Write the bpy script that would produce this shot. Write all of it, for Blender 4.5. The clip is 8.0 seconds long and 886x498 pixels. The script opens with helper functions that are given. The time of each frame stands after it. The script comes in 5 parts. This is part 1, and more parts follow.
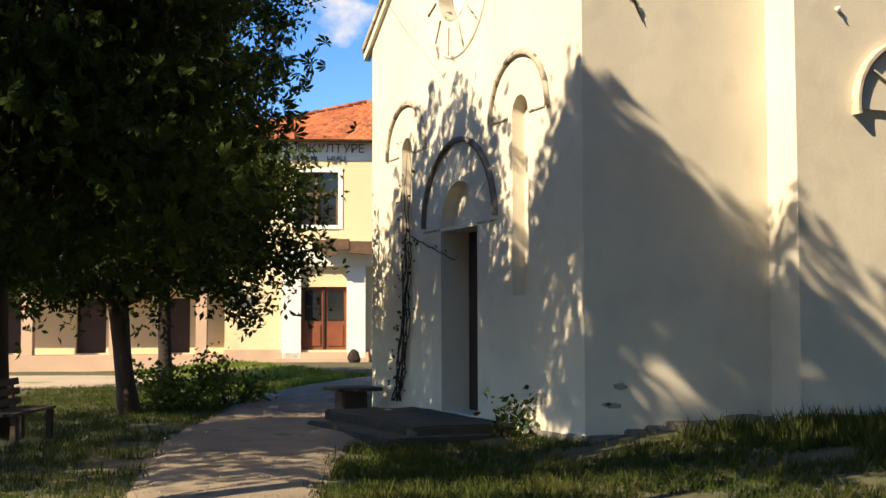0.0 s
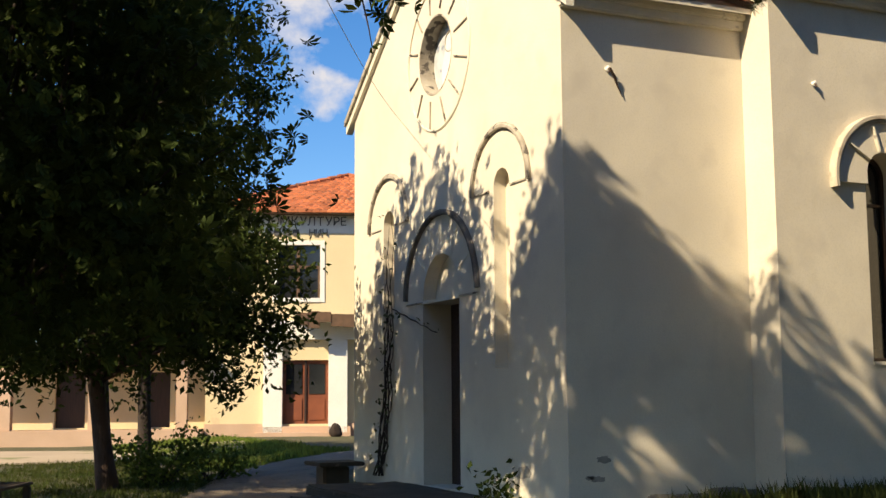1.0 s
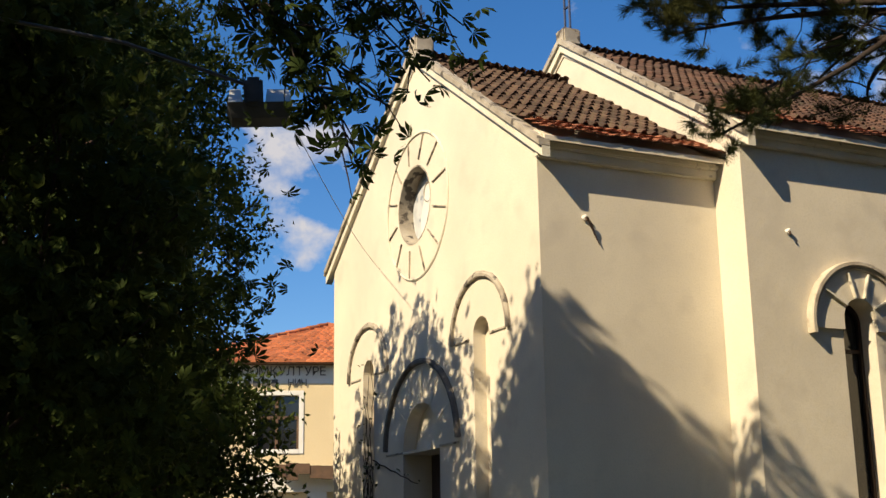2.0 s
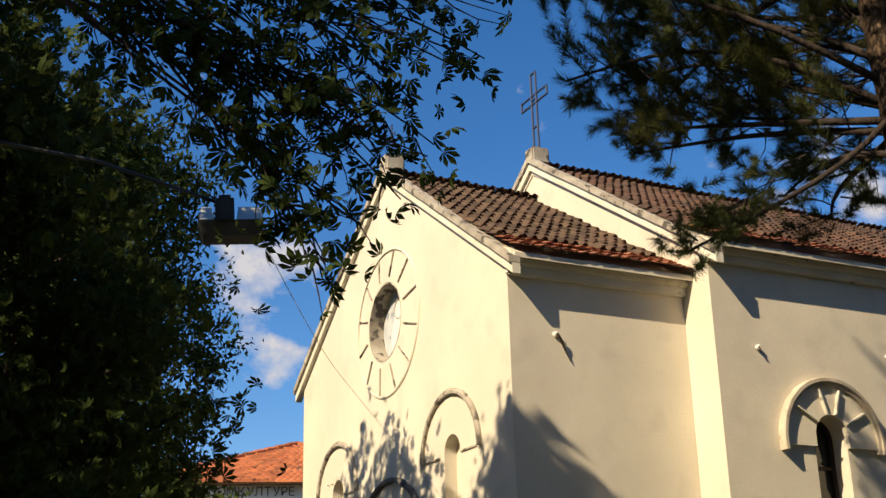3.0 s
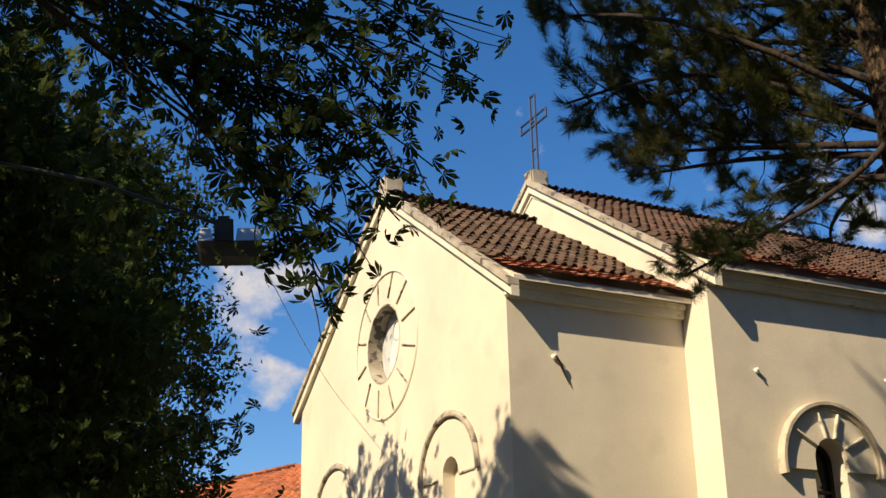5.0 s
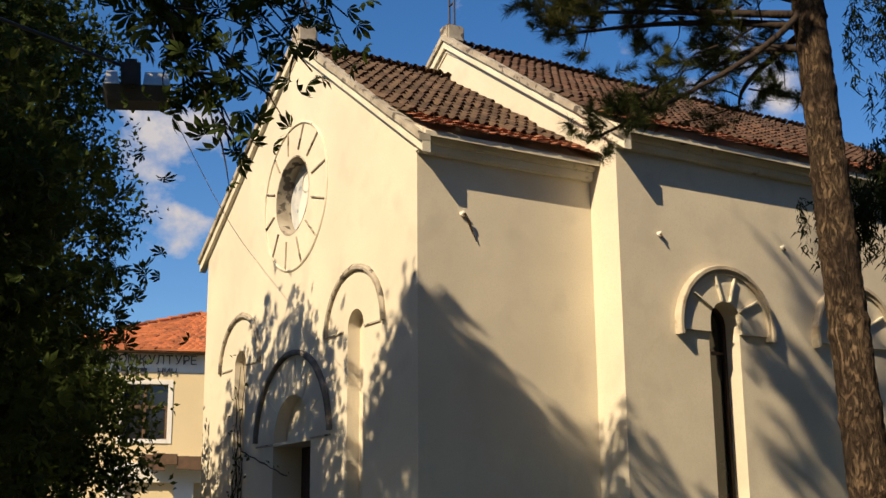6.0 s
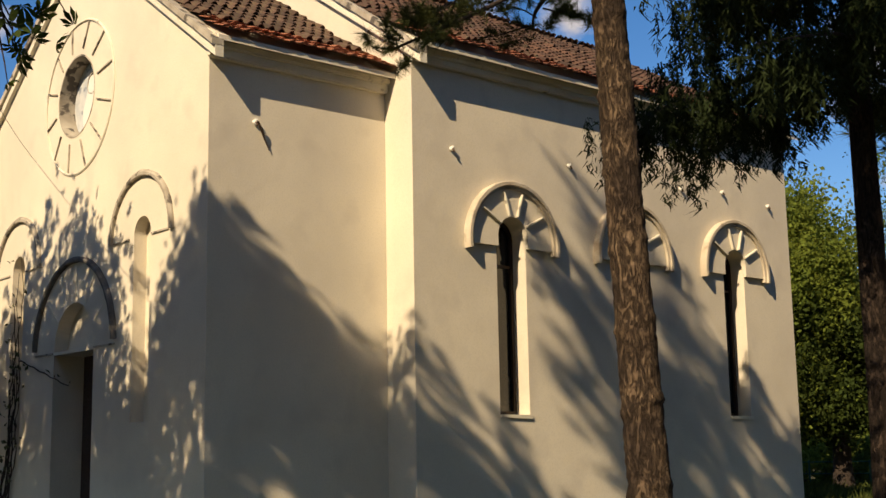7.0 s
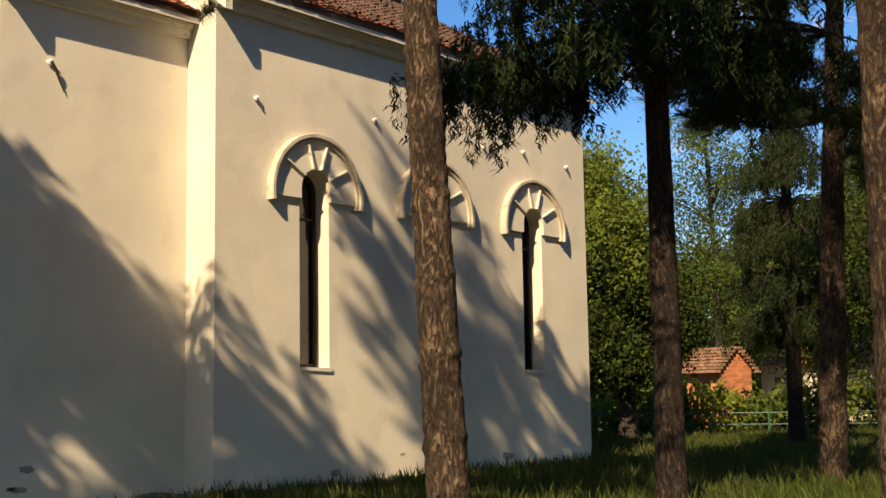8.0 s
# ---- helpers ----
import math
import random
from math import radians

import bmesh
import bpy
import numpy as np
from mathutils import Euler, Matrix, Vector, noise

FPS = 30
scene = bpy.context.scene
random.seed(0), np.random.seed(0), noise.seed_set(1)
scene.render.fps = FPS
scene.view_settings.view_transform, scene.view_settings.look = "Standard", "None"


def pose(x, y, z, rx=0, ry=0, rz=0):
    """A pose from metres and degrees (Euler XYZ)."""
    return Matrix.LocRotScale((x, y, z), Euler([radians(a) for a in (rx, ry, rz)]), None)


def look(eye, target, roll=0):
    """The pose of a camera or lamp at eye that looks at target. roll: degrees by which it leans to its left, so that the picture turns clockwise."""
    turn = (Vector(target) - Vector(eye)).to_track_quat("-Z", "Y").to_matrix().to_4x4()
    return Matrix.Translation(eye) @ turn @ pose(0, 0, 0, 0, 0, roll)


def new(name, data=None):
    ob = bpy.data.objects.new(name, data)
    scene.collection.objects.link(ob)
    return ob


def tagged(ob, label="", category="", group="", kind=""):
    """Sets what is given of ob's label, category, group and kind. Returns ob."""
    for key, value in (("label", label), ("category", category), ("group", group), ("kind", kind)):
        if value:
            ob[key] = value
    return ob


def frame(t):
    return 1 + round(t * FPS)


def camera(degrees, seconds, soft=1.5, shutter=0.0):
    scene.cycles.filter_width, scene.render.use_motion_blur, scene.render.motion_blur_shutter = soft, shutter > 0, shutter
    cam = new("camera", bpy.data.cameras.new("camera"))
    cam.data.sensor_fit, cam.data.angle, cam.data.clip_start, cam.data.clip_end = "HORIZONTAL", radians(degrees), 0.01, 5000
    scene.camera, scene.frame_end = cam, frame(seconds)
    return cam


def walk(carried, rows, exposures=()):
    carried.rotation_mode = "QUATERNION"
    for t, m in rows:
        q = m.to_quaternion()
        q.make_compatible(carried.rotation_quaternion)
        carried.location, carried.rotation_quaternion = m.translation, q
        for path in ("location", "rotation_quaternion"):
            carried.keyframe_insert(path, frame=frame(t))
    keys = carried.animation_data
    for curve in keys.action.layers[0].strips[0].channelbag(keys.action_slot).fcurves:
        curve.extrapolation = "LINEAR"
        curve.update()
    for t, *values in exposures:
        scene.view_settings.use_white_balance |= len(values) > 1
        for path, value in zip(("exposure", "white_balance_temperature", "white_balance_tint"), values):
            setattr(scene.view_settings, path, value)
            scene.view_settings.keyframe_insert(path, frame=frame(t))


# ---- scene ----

# camera: stands still and turns
EYE = (-7.84, -13.81, 1.255)
cam = camera(39.54, 8.0)
TURNS = [
    (0.0, -23.06, 3.6, -0.12), (0.5, -23.43, 4.49, -0.14), (1.0, -23.91, 6.97, -0.35),
    (1.5, -24.38, 10.41, -0.63), (2.0, -24.95, 13.86, -0.93), (2.2, -25.22, 15.04, -0.96),
    (3.5, -26.98, 21.22, -1.9), (4.0, -26.73, 22.26, -1.78), (4.2, -26.44, 22.34, -1.56),
    (5.3, -26.87, 18.41, -1.13), (5.5, -27.59, 16.94, -0.72), (6.0, -30.81, 13.49, -0.49),
    (6.5, -35.8, 10.99, -0.78), (7.0, -40.57, 9.24, -1.04), (7.5, -45.39, 7.87, -1.18), (8.0, -49.77, 6.93, -0.94),
]
walk(cam, [(t, pose(*EYE, 0, 0, yaw) @ pose(0, 0, 0, 90 + pitch) @ pose(0, 0, 0, 0, 0, roll)) for t, yaw, pitch, roll in TURNS], [(0.0, 1.22, 6200, 13), (2.0, 0.72, 6250, 13), (3.5, 0.76, 6300, 13), (5.5, 0.74, 6400, 14), (6.5, 0.42, 6600, 15), (8.0, 1.0, 6700, 16)])

# ---- world and sun ----
SUN = Vector((0.90, 0.34, -0.74)).normalized()
sky = bpy.data.worlds.new("sky")
scene.world = sky
sky.use_nodes = True
wn, wl = sky.node_tree.nodes, sky.node_tree.links
nish = wn.new("ShaderNodeTexSky")
nish.sky_type, nish.sun_disc = "NISHITA", False
nish.sun_elevation = math.asin(-SUN.z)
nish.sun_rotation = math.atan2(-SUN.x, -SUN.y)
nish.air_density, nish.dust_density, nish.ozone_density = 1.0, 0.3, 3.0
geo_w = wn.new("ShaderNodeTexCoord")
cn = wn.new("ShaderNodeTexNoise")
cn.inputs["Scale"].default_value, cn.inputs["Detail"].default_value, cn.inputs["Roughness"].default_value = 20.0, 6.0, 0.55
wmap = wn.new("ShaderNodeMapping")
wmap.inputs["Scale"].default_value = (1.0, 1.0, 1.3)
wmap.inputs["Location"].default_value = (0.33, 0.1, 0.25)
wl.new(geo_w.outputs["Generated"], wmap.inputs["Vector"])
wl.new(wmap.outputs["Vector"], cn.inputs["Vector"])
cr = wn.new("ShaderNodeMath")
cr.operation, cr.use_clamp, cr.inputs[1].default_value = "MULTIPLY_ADD", True, 5.0
wl.new(cn.outputs["Fac"], cr.inputs[0])
spot_sum = None
for way, near, far in (((0.285, 0.908, 0.306), 0.9999, 0.9984), ((0.297, 0.922, 0.252), 0.99997, 0.9992), ((0.66, 0.66, 0.345), 0.9998, 0.9978), ((0.80, 0.42, 0.30), 0.9990, 0.995), ((-0.7, 0.6, 0.35), 0.99, 0.94), ((-0.5, -0.8, 0.4), 0.99, 0.92)):
    dot, mapped = wn.new("ShaderNodeVectorMath"), wn.new("ShaderNodeMapRange")
    dot.operation = "DOT_PRODUCT"
    dot.inputs[1].default_value = Vector(way).normalized()
    wl.new(geo_w.outputs["Generated"], dot.inputs[0])
    mapped.inputs["From Min"].default_value, mapped.inputs["From Max"].default_value = far, near
    wl.new(dot.outputs["Value"], mapped.inputs["Value"])
    if spot_sum is None:
        spot_sum = mapped.outputs["Result"]
    else:
        top_of = wn.new("ShaderNodeMath")
        top_of.operation = "MAXIMUM"
        wl.new(spot_sum, top_of.inputs[0])
        wl.new(mapped.outputs["Result"], top_of.inputs[1])
        spot_sum = top_of.outputs[0]
shift = wn.new("ShaderNodeMath")
shift.operation, shift.inputs[1].default_value, shift.inputs[2].default_value = "MULTIPLY_ADD", 1.25, -3.25
wl.new(spot_sum, shift.inputs[0])
wl.new(shift.outputs[0], cr.inputs[2])
cmix = wn.new("ShaderNodeMix")
cmix.data_type = "RGBA"
cmix.inputs["B"].default_value = (5.2, 5.0, 4.9, 1)
wl.new(cr.outputs[0], cmix.inputs["Factor"])
deep = wn.new("ShaderNodeHueSaturation")
deep.inputs["Hue"].default_value, deep.inputs["Saturation"].default_value, deep.inputs["Value"].default_value = 0.503, 1.3, 1.0
wl.new(nish.outputs["Color"], deep.inputs["Color"])
wl.new(deep.outputs["Color"], cmix.inputs["A"])
bgn = wn["Background"]
wl.new(cmix.outputs["Result"], bgn.inputs["Color"])
bgn.inputs["Strength"].default_value = 0.078
sun = new("sun", bpy.data.lights.new("sun", "SUN"))
sun.data.energy, sun.data.angle, sun.data.color = 4.6, radians(0.45), (1.0, 0.82, 0.53)
sun.matrix_world = look((-20, -10, 25), Vector((-20, -10, 25)) + SUN)


# ---- materials ----
def material(name, a, b, rough=0.85, scale=3.0, fine=60.0, bump=0.25, metal=0.0, spots=None, spot_scale=1.2, spot_at=0.62, object_random=0.0, island=0.0, stretch=(1, 1, 1), dist=0.01, spec=0.4, soft=0.05, relief=0.0, relief_scale=5.0):
    m = bpy.data.materials.new(name)
    m.use_nodes = True
    n, l = m.node_tree.nodes, m.node_tree.links
    bs = n["Principled BSDF"]
    bs.inputs["Roughness"].default_value, bs.inputs["Metallic"].default_value = rough, metal
    bs.inputs["Specular IOR Level"].default_value = spec
    tc, mp = n.new("ShaderNodeTexCoord"), n.new("ShaderNodeMapping")
    mp.inputs["Scale"].default_value = stretch
    l.new(tc.outputs["Object"], mp.inputs["Vector"])

    def noise_at(s, detail=5.0):
        t = n.new("ShaderNodeTexNoise")
        t.inputs["Scale"].default_value, t.inputs["Detail"].default_value = s, detail
        l.new(mp.outputs["Vector"], t.inputs["Vector"])
        return t

    def mixed(f, x, y):
        k = n.new("ShaderNodeMix")
        k.data_type = "RGBA"
        l.new(f, k.inputs["Factor"])
        for s, v in (("A", x), ("B", y)):
            if isinstance(v, tuple):
                k.inputs[s].default_value = (*v, 1)
            else:
                l.new(v, k.inputs[s])
        return k.outputs["Result"]

    def ramp(f, lo, hi):
        r = n.new("ShaderNodeValToRGB")
        r.color_ramp.elements[0].position, r.color_ramp.elements[1].position = lo, hi
        l.new(f, r.inputs["Fac"])
        return r.outputs["Color"]

    big, small = noise_at(scale), noise_at(fine, 4.0)
    col = mixed(ramp(big.outputs["Fac"], 0.3, 0.7), a, b)
    dark = tuple(v * 0.72 for v in a)
    k = n.new("ShaderNodeMath")
    k.operation = "MULTIPLY"
    k.inputs[1].default_value = 0.35
    l.new(ramp(small.outputs["Fac"], 0.45, 0.75), k.inputs[0])
    col = mixed(k.outputs[0], col, dark)
    if spots:
        sp = noise_at(spot_scale, 8.0)
        col = mixed(ramp(sp.outputs["Fac"], spot_at, spot_at + soft), col, spots)
    if object_random or island:
        src = n.new("ShaderNodeObjectInfo").outputs["Random"] if object_random else n.new("ShaderNodeNewGeometry").outputs["Random Per Island"]
        hs = n.new("ShaderNodeHueSaturation")
        mr = n.new("ShaderNodeMapRange")
        amount = object_random or island
        mr.inputs["To Min"].default_value, mr.inputs["To Max"].default_value = 1 - amount, 1 + amount
        l.new(src, mr.inputs["Value"])
        l.new(mr.outputs["Result"], hs.inputs["Value"])
        l.new(col, hs.inputs["Color"])
        col = hs.outputs["Color"]
    l.new(col, bs.inputs["Base Color"])
    bp = n.new("ShaderNodeBump")
    bp.inputs["Strength"].default_value, bp.inputs["Distance"].default_value = bump, dist
    l.new(small.outputs["Fac"], bp.inputs["Height"])
    if relief:
        wide, b2 = noise_at(relief_scale, 3.0), n.new("ShaderNodeBump")
        b2.inputs["Strength"].default_value, b2.inputs["Distance"].default_value = 1.0, relief
        l.new(wide.outputs["Fac"], b2.inputs["Height"])
        l.new(b2.outputs["Normal"], bp.inputs["Normal"])
    l.new(bp.outputs["Normal"], bs.inputs["Normal"])
    return m


def leaf_material(name, a, b, through_share=0.35, rough=0.65):
    m = material(name, a, b, rough, 0.6, 9.0, 0.05, island=0.35)
    n, l = m.node_tree.nodes, m.node_tree.links
    bs, out = n["Principled BSDF"], n["Material Output"]
    bs.inputs["Specular IOR Level"].default_value = 0.06
    tr, mx = n.new("ShaderNodeBsdfTranslucent"), n.new("ShaderNodeMixShader")
    src = bs.inputs["Base Color"].links[0].from_socket
    bright = n.new("ShaderNodeHueSaturation")
    bright.inputs["Value"].default_value, bright.inputs["Hue"].default_value = 1.5, 0.48
    l.new(src, bright.inputs["Color"])
    l.new(bright.outputs["Color"], tr.inputs["Color"])
    mx.inputs["Fac"].default_value = through_share
    l.new(bs.outputs[0], mx.inputs[1])
    l.new(tr.outputs[0], mx.inputs[2])
    l.new(mx.outputs[0], out.inputs["Surface"])
    return m


PLASTER = material("plaster", (0.73, 0.66, 0.52), (0.62, 0.56, 0.45), 0.9, 0.7, 38, 0.28, spots=(0.58, 0.52, 0.42), spot_scale=1.6, spot_at=0.54, soft=0.22, relief=0.009, relief_scale=2.0)
TRIM = material("trim_plaster", (0.74, 0.69, 0.56), (0.60, 0.55, 0.43), 0.9, 2.2, 50, 0.4, spots=(0.30, 0.27, 0.22), spot_scale=3.5, spot_at=0.64)
RING = material("weathered_ring", (0.60, 0.53, 0.41), (0.42, 0.35, 0.26), 0.9, 2.5, 50, 0.5, spots=(0.30, 0.24, 0.17), spot_scale=4, spot_at=0.56, soft=0.15)
OLD_TRIM = material("weathered_trim", (0.50, 0.45, 0.36), (0.25, 0.21, 0.16), 0.95, 3.0, 40, 0.6, spots=(0.10, 0.085, 0.07), spot_scale=5, spot_at=0.55)
DARK_TRIM = material("dark_trim", (0.24, 0.21, 0.17), (0.10, 0.09, 0.08), 0.9, 5.0, 50, 0.5, spots=(0.06, 0.055, 0.05), spot_scale=4, spot_at=0.52, soft=0.15)
STONE = material("base_stone", (0.26, 0.24, 0.20), (0.14, 0.13, 0.11), 0.95, 4.0, 30, 0.8, spots=(0.08, 0.08, 0.06), spot_scale=6, spot_at=0.58)
TILE = material("roof_tile", (0.092, 0.050, 0.030), (0.048, 0.032, 0.021), 0.9, 1.4, 40, 0.6, spots=(0.085, 0.060, 0.032), spot_scale=9, spot_at=0.60, object_random=0.4)
TILE_JOINED = material("roof_tile_far", (0.095, 0.046, 0.027), (0.052, 0.032, 0.021), 0.9, 1.0, 40, 0.5, spots=(0.08, 0.058, 0.032), spot_scale=8, spot_at=0.60, island=0.4)
NEW_TILE = material("orange_tile", (0.32, 0.115, 0.050), (0.20, 0.075, 0.036), 0.85, 2.0, 40, 0.4, spots=(0.10, 0.06, 0.035), spot_scale=5, spot_at=0.6, object_random=0.3)
NEW_TILE_JOINED = material("orange_tile_nave", (0.30, 0.105, 0.046), (0.20, 0.075, 0.036), 0.85, 2.0, 40, 0.4, spots=(0.10, 0.06, 0.035), spot_scale=5, spot_at=0.6, island=0.3)
ORANGE_TILE = material("orange_tile_far", (0.52, 0.17, 0.06), (0.38, 0.12, 0.05), 0.85, 0.8, 20, 0.3, spots=(0.24, 0.10, 0.05), spot_scale=1.5, spot_at=0.6, island=0.3)
DOOR_WOOD = material("dark_door_wood", (0.045, 0.022, 0.015), (0.025, 0.014, 0.010), 0.55, 3, 40, 0.3, stretch=(6, 6, 0.6))
GLASS = material("dark_glass", (0.02, 0.022, 0.025), (0.015, 0.016, 0.018), 0.08, 2, 5, 0.02, spec=0.6)
IRON = material("rusty_iron", (0.06, 0.05, 0.045), (0.09, 0.05, 0.03), 0.6, 8, 60, 0.3, metal=0.6)
BLUE_IRON = material("cross_iron", (0.07, 0.09, 0.15), (0.05, 0.06, 0.10), 0.5, 6, 40, 0.2, metal=0.5)
MOSAIC = material("icon_mosaic", (0.62, 0.62, 0.60), (0.42, 0.45, 0.47), 0.5, 6, 50, 0.3, spots=(0.25, 0.28, 0.33), spot_scale=7, spot_at=0.57)
SOIL = material("soil", (0.07, 0.075, 0.03), (0.10, 0.085, 0.045), 0.95, 0.7, 20, 0.8, spots=(0.13, 0.11, 0.06), spot_scale=1.5, spot_at=0.6, dist=0.03)
PATH = material("worn_path", (0.29, 0.225, 0.155), (0.18, 0.145, 0.105), 0.95, 1.1, 25, 0.6, spots=(0.13, 0.12, 0.08), spot_scale=2.2, spot_at=0.62, dist=0.02)
SAND = material("sandy_court", (0.46, 0.36, 0.24), (0.38, 0.30, 0.20), 0.95, 0.4, 12, 0.5, spots=(0.20, 0.20, 0.08), spot_scale=0.5, spot_at=0.62)
# lighter copy of the grass colour, with sunlight painted in
LIT_GRASS = leaf_material("sunlit_grass_blade", (0.12, 0.19, 0.03), (0.16, 0.19, 0.04), 0.35, 0.6)
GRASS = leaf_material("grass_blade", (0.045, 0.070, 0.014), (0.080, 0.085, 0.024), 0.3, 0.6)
CHESTNUT = leaf_material("broad_leaf", (0.044, 0.062, 0.013), (0.026, 0.040, 0.009), 0.25)
SUN_LEAF = leaf_material("sunny_leaf", (0.17, 0.20, 0.03), (0.10, 0.14, 0.025), 0.4)
BRIGHT_LEAF = leaf_material("yellow_green_leaf", (0.11, 0.14, 0.025), (0.065, 0.10, 0.02), 0.4)
NEEDLE = leaf_material("pine_needle", (0.050, 0.066, 0.024), (0.078, 0.082, 0.026), 0.25)
SPRUCE = leaf_material("spruce_needle", (0.018, 0.029, 0.011), (0.030, 0.040, 0.013), 0.12)
def bark_material(name, plate, flake, crevice, scale=15.0):
    """Upright plates of bark between dark crevices."""
    m = bpy.data.materials.new(name)
    m.use_nodes = True
    n, l = m.node_tree.nodes, m.node_tree.links
    bs = n["Principled BSDF"]
    bs.inputs["Roughness"].default_value, bs.inputs["Specular IOR Level"].default_value = 0.95, 0.15
    tc, mp, wob = n.new("ShaderNodeTexCoord"), n.new("ShaderNodeMapping"), n.new("ShaderNodeTexNoise")
    mp.inputs["Scale"].default_value = (1, 1, 0.36)
    l.new(tc.outputs["Object"], mp.inputs["Vector"])
    wob.inputs["Scale"].default_value, wob.inputs["Detail"].default_value = 9.0, 4.0
    l.new(mp.outputs["Vector"], wob.inputs["Vector"])
    off = n.new("ShaderNodeVectorMath")
    off.operation, off.inputs[1].default_value = "MULTIPLY_ADD", (0.20, 0.20, 0.20)
    l.new(wob.outputs["Color"], off.inputs[0])
    l.new(mp.outputs["Vector"], off.inputs[2])
    crack = n.new("ShaderNodeTexNoise")
    crack.inputs["Scale"].default_value, crack.inputs["Detail"].default_value, crack.inputs["Roughness"].default_value = scale, 6.0, 0.66
    l.new(off.outputs[0], crack.inputs["Vector"])
    cell = n.new("ShaderNodeTexVoronoi")
    cell.inputs["Scale"].default_value = scale
    l.new(off.outputs[0], cell.inputs["Vector"])
    fine = n.new("ShaderNodeTexNoise")
    fine.inputs["Scale"].default_value, fine.inputs["Detail"].default_value = 45.0, 6.0
    l.new(mp.outputs["Vector"], fine.inputs["Vector"])

    def mixed(f, a, b):
        k = n.new("ShaderNodeMix")
        k.data_type = "RGBA"
        l.new(f, k.inputs["Factor"])
        for q, v in (("A", a), ("B", b)):
            if isinstance(v, tuple):
                k.inputs[q].default_value = (*v, 1)
            else:
                l.new(v, k.inputs[q])
        return k.outputs["Result"]
    sep = n.new("ShaderNodeSeparateColor")
    l.new(cell.outputs["Color"], sep.inputs["Color"])
    col = mixed(sep.outputs["Red"], plate, flake)
    rf = n.new("ShaderNodeValToRGB")
    rf.color_ramp.elements[0].position, rf.color_ramp.elements[1].position = 0.35, 0.75
    l.new(fine.outputs["Fac"], rf.inputs["Fac"])
    col = mixed(rf.outputs["Color"], col, tuple(v * 0.45 for v in plate))
    rv = n.new("ShaderNodeValToRGB")
    rv.color_ramp.elements[0].position, rv.color_ramp.elements[1].position = 0.38, 0.56
    l.new(crack.outputs["Fac"], rv.inputs["Fac"])
    blotch, rb = n.new("ShaderNodeTexNoise"), n.new("ShaderNodeValToRGB")
    blotch.inputs["Scale"].default_value, blotch.inputs["Detail"].default_value = 3.2, 5.0
    l.new(tc.outputs["Object"], blotch.inputs["Vector"])
    rb.color_ramp.elements[0].position, rb.color_ramp.elements[1].position = 0.46, 0.66
    l.new(blotch.outputs["Fac"], rb.inputs["Fac"])
    col = mixed(rb.outputs["Color"], col, tuple(v * 1.6 for v in crevice))
    l.new(mixed(rv.outputs["Color"], crevice, col), bs.inputs["Base Color"])
    hi = n.new("ShaderNodeMath")
    hi.operation, hi.inputs[1].default_value = "MULTIPLY_ADD", 0.5
    l.new(fine.outputs["Fac"], hi.inputs[0])
    l.new(rv.outputs["Color"], hi.inputs[2])
    bp = n.new("ShaderNodeBump")
    bp.inputs["Strength"].default_value, bp.inputs["Distance"].default_value = 1.0, 0.03
    l.new(hi.outputs[0], bp.inputs["Height"])
    l.new(bp.outputs["Normal"], bs.inputs["Normal"])
    return m


BARK = bark_material("pine_bark", (0.21, 0.145, 0.090), (0.115, 0.075, 0.048), (0.035, 0.024, 0.017), 30.0)
SPRUCE_BARK = bark_material("spruce_bark", (0.085, 0.058, 0.042), (0.045, 0.031, 0.023), (0.018, 0.013, 0.010), 26.0)
TRUNK_BARK = material("brown_bark", (0.085, 0.050, 0.034), (0.050, 0.032, 0.024), 0.95, 5, 30, 0.9, stretch=(1, 1, 0.35), dist=0.03, relief=0.03, relief_scale=12)
DARK_BARK = material("dark_bark", (0.045, 0.031, 0.023), (0.026, 0.019, 0.015), 0.95, 5, 30, 0.9, stretch=(1, 1, 0.4), dist=0.03)
YELLOW_WALL = material("yellow_render", (0.68, 0.56, 0.34), (0.62, 0.50, 0.30), 0.9, 0.5, 25, 0.25, spots=(0.52, 0.38, 0.25), spot_scale=0.7, spot_at=0.68)
WHITE_WALL = material("white_paint", (0.76, 0.74, 0.68), (0.68, 0.66, 0.60), 0.85, 1.5, 30, 0.25)
CREAM_WALL = material("cream_render", (0.60, 0.50, 0.36), (0.52, 0.44, 0.32), 0.9, 0.8, 30, 0.3)
PINK_BASE = material("pink_render", (0.52, 0.36, 0.25), (0.45, 0.31, 0.21), 0.9, 1, 25, 0.3)
RED_DOOR = material("red_brown_door", (0.22, 0.07, 0.03), (0.16, 0.05, 0.025), 0.5, 2, 30, 0.2)
BROWN_WOOD = material("brown_wood", (0.14, 0.08, 0.045), (0.08, 0.05, 0.03), 0.8, 4, 40, 0.4)
DARK_WOOD = material("old_dark_wood", (0.055, 0.04, 0.03), (0.035, 0.026, 0.02), 0.85, 4, 40, 0.4)
LETTER = material("grey_letter", (0.06, 0.06, 0.06), (0.09, 0.085, 0.08), 0.7, 4, 40, 0.1)
BARE = material("bare_plaster", (0.36, 0.33, 0.28), (0.24, 0.22, 0.19), 0.95, 6, 50, 0.6)
# dark brown stone; shade on the door steps and its lit spots painted in
STEP = material("dark_shaded_stone", (0.085, 0.066, 0.046), (0.048, 0.042, 0.028), 0.95, 3, 35, 0.8, spots=(0.15, 0.12, 0.085), spot_scale=4, spot_at=0.64)
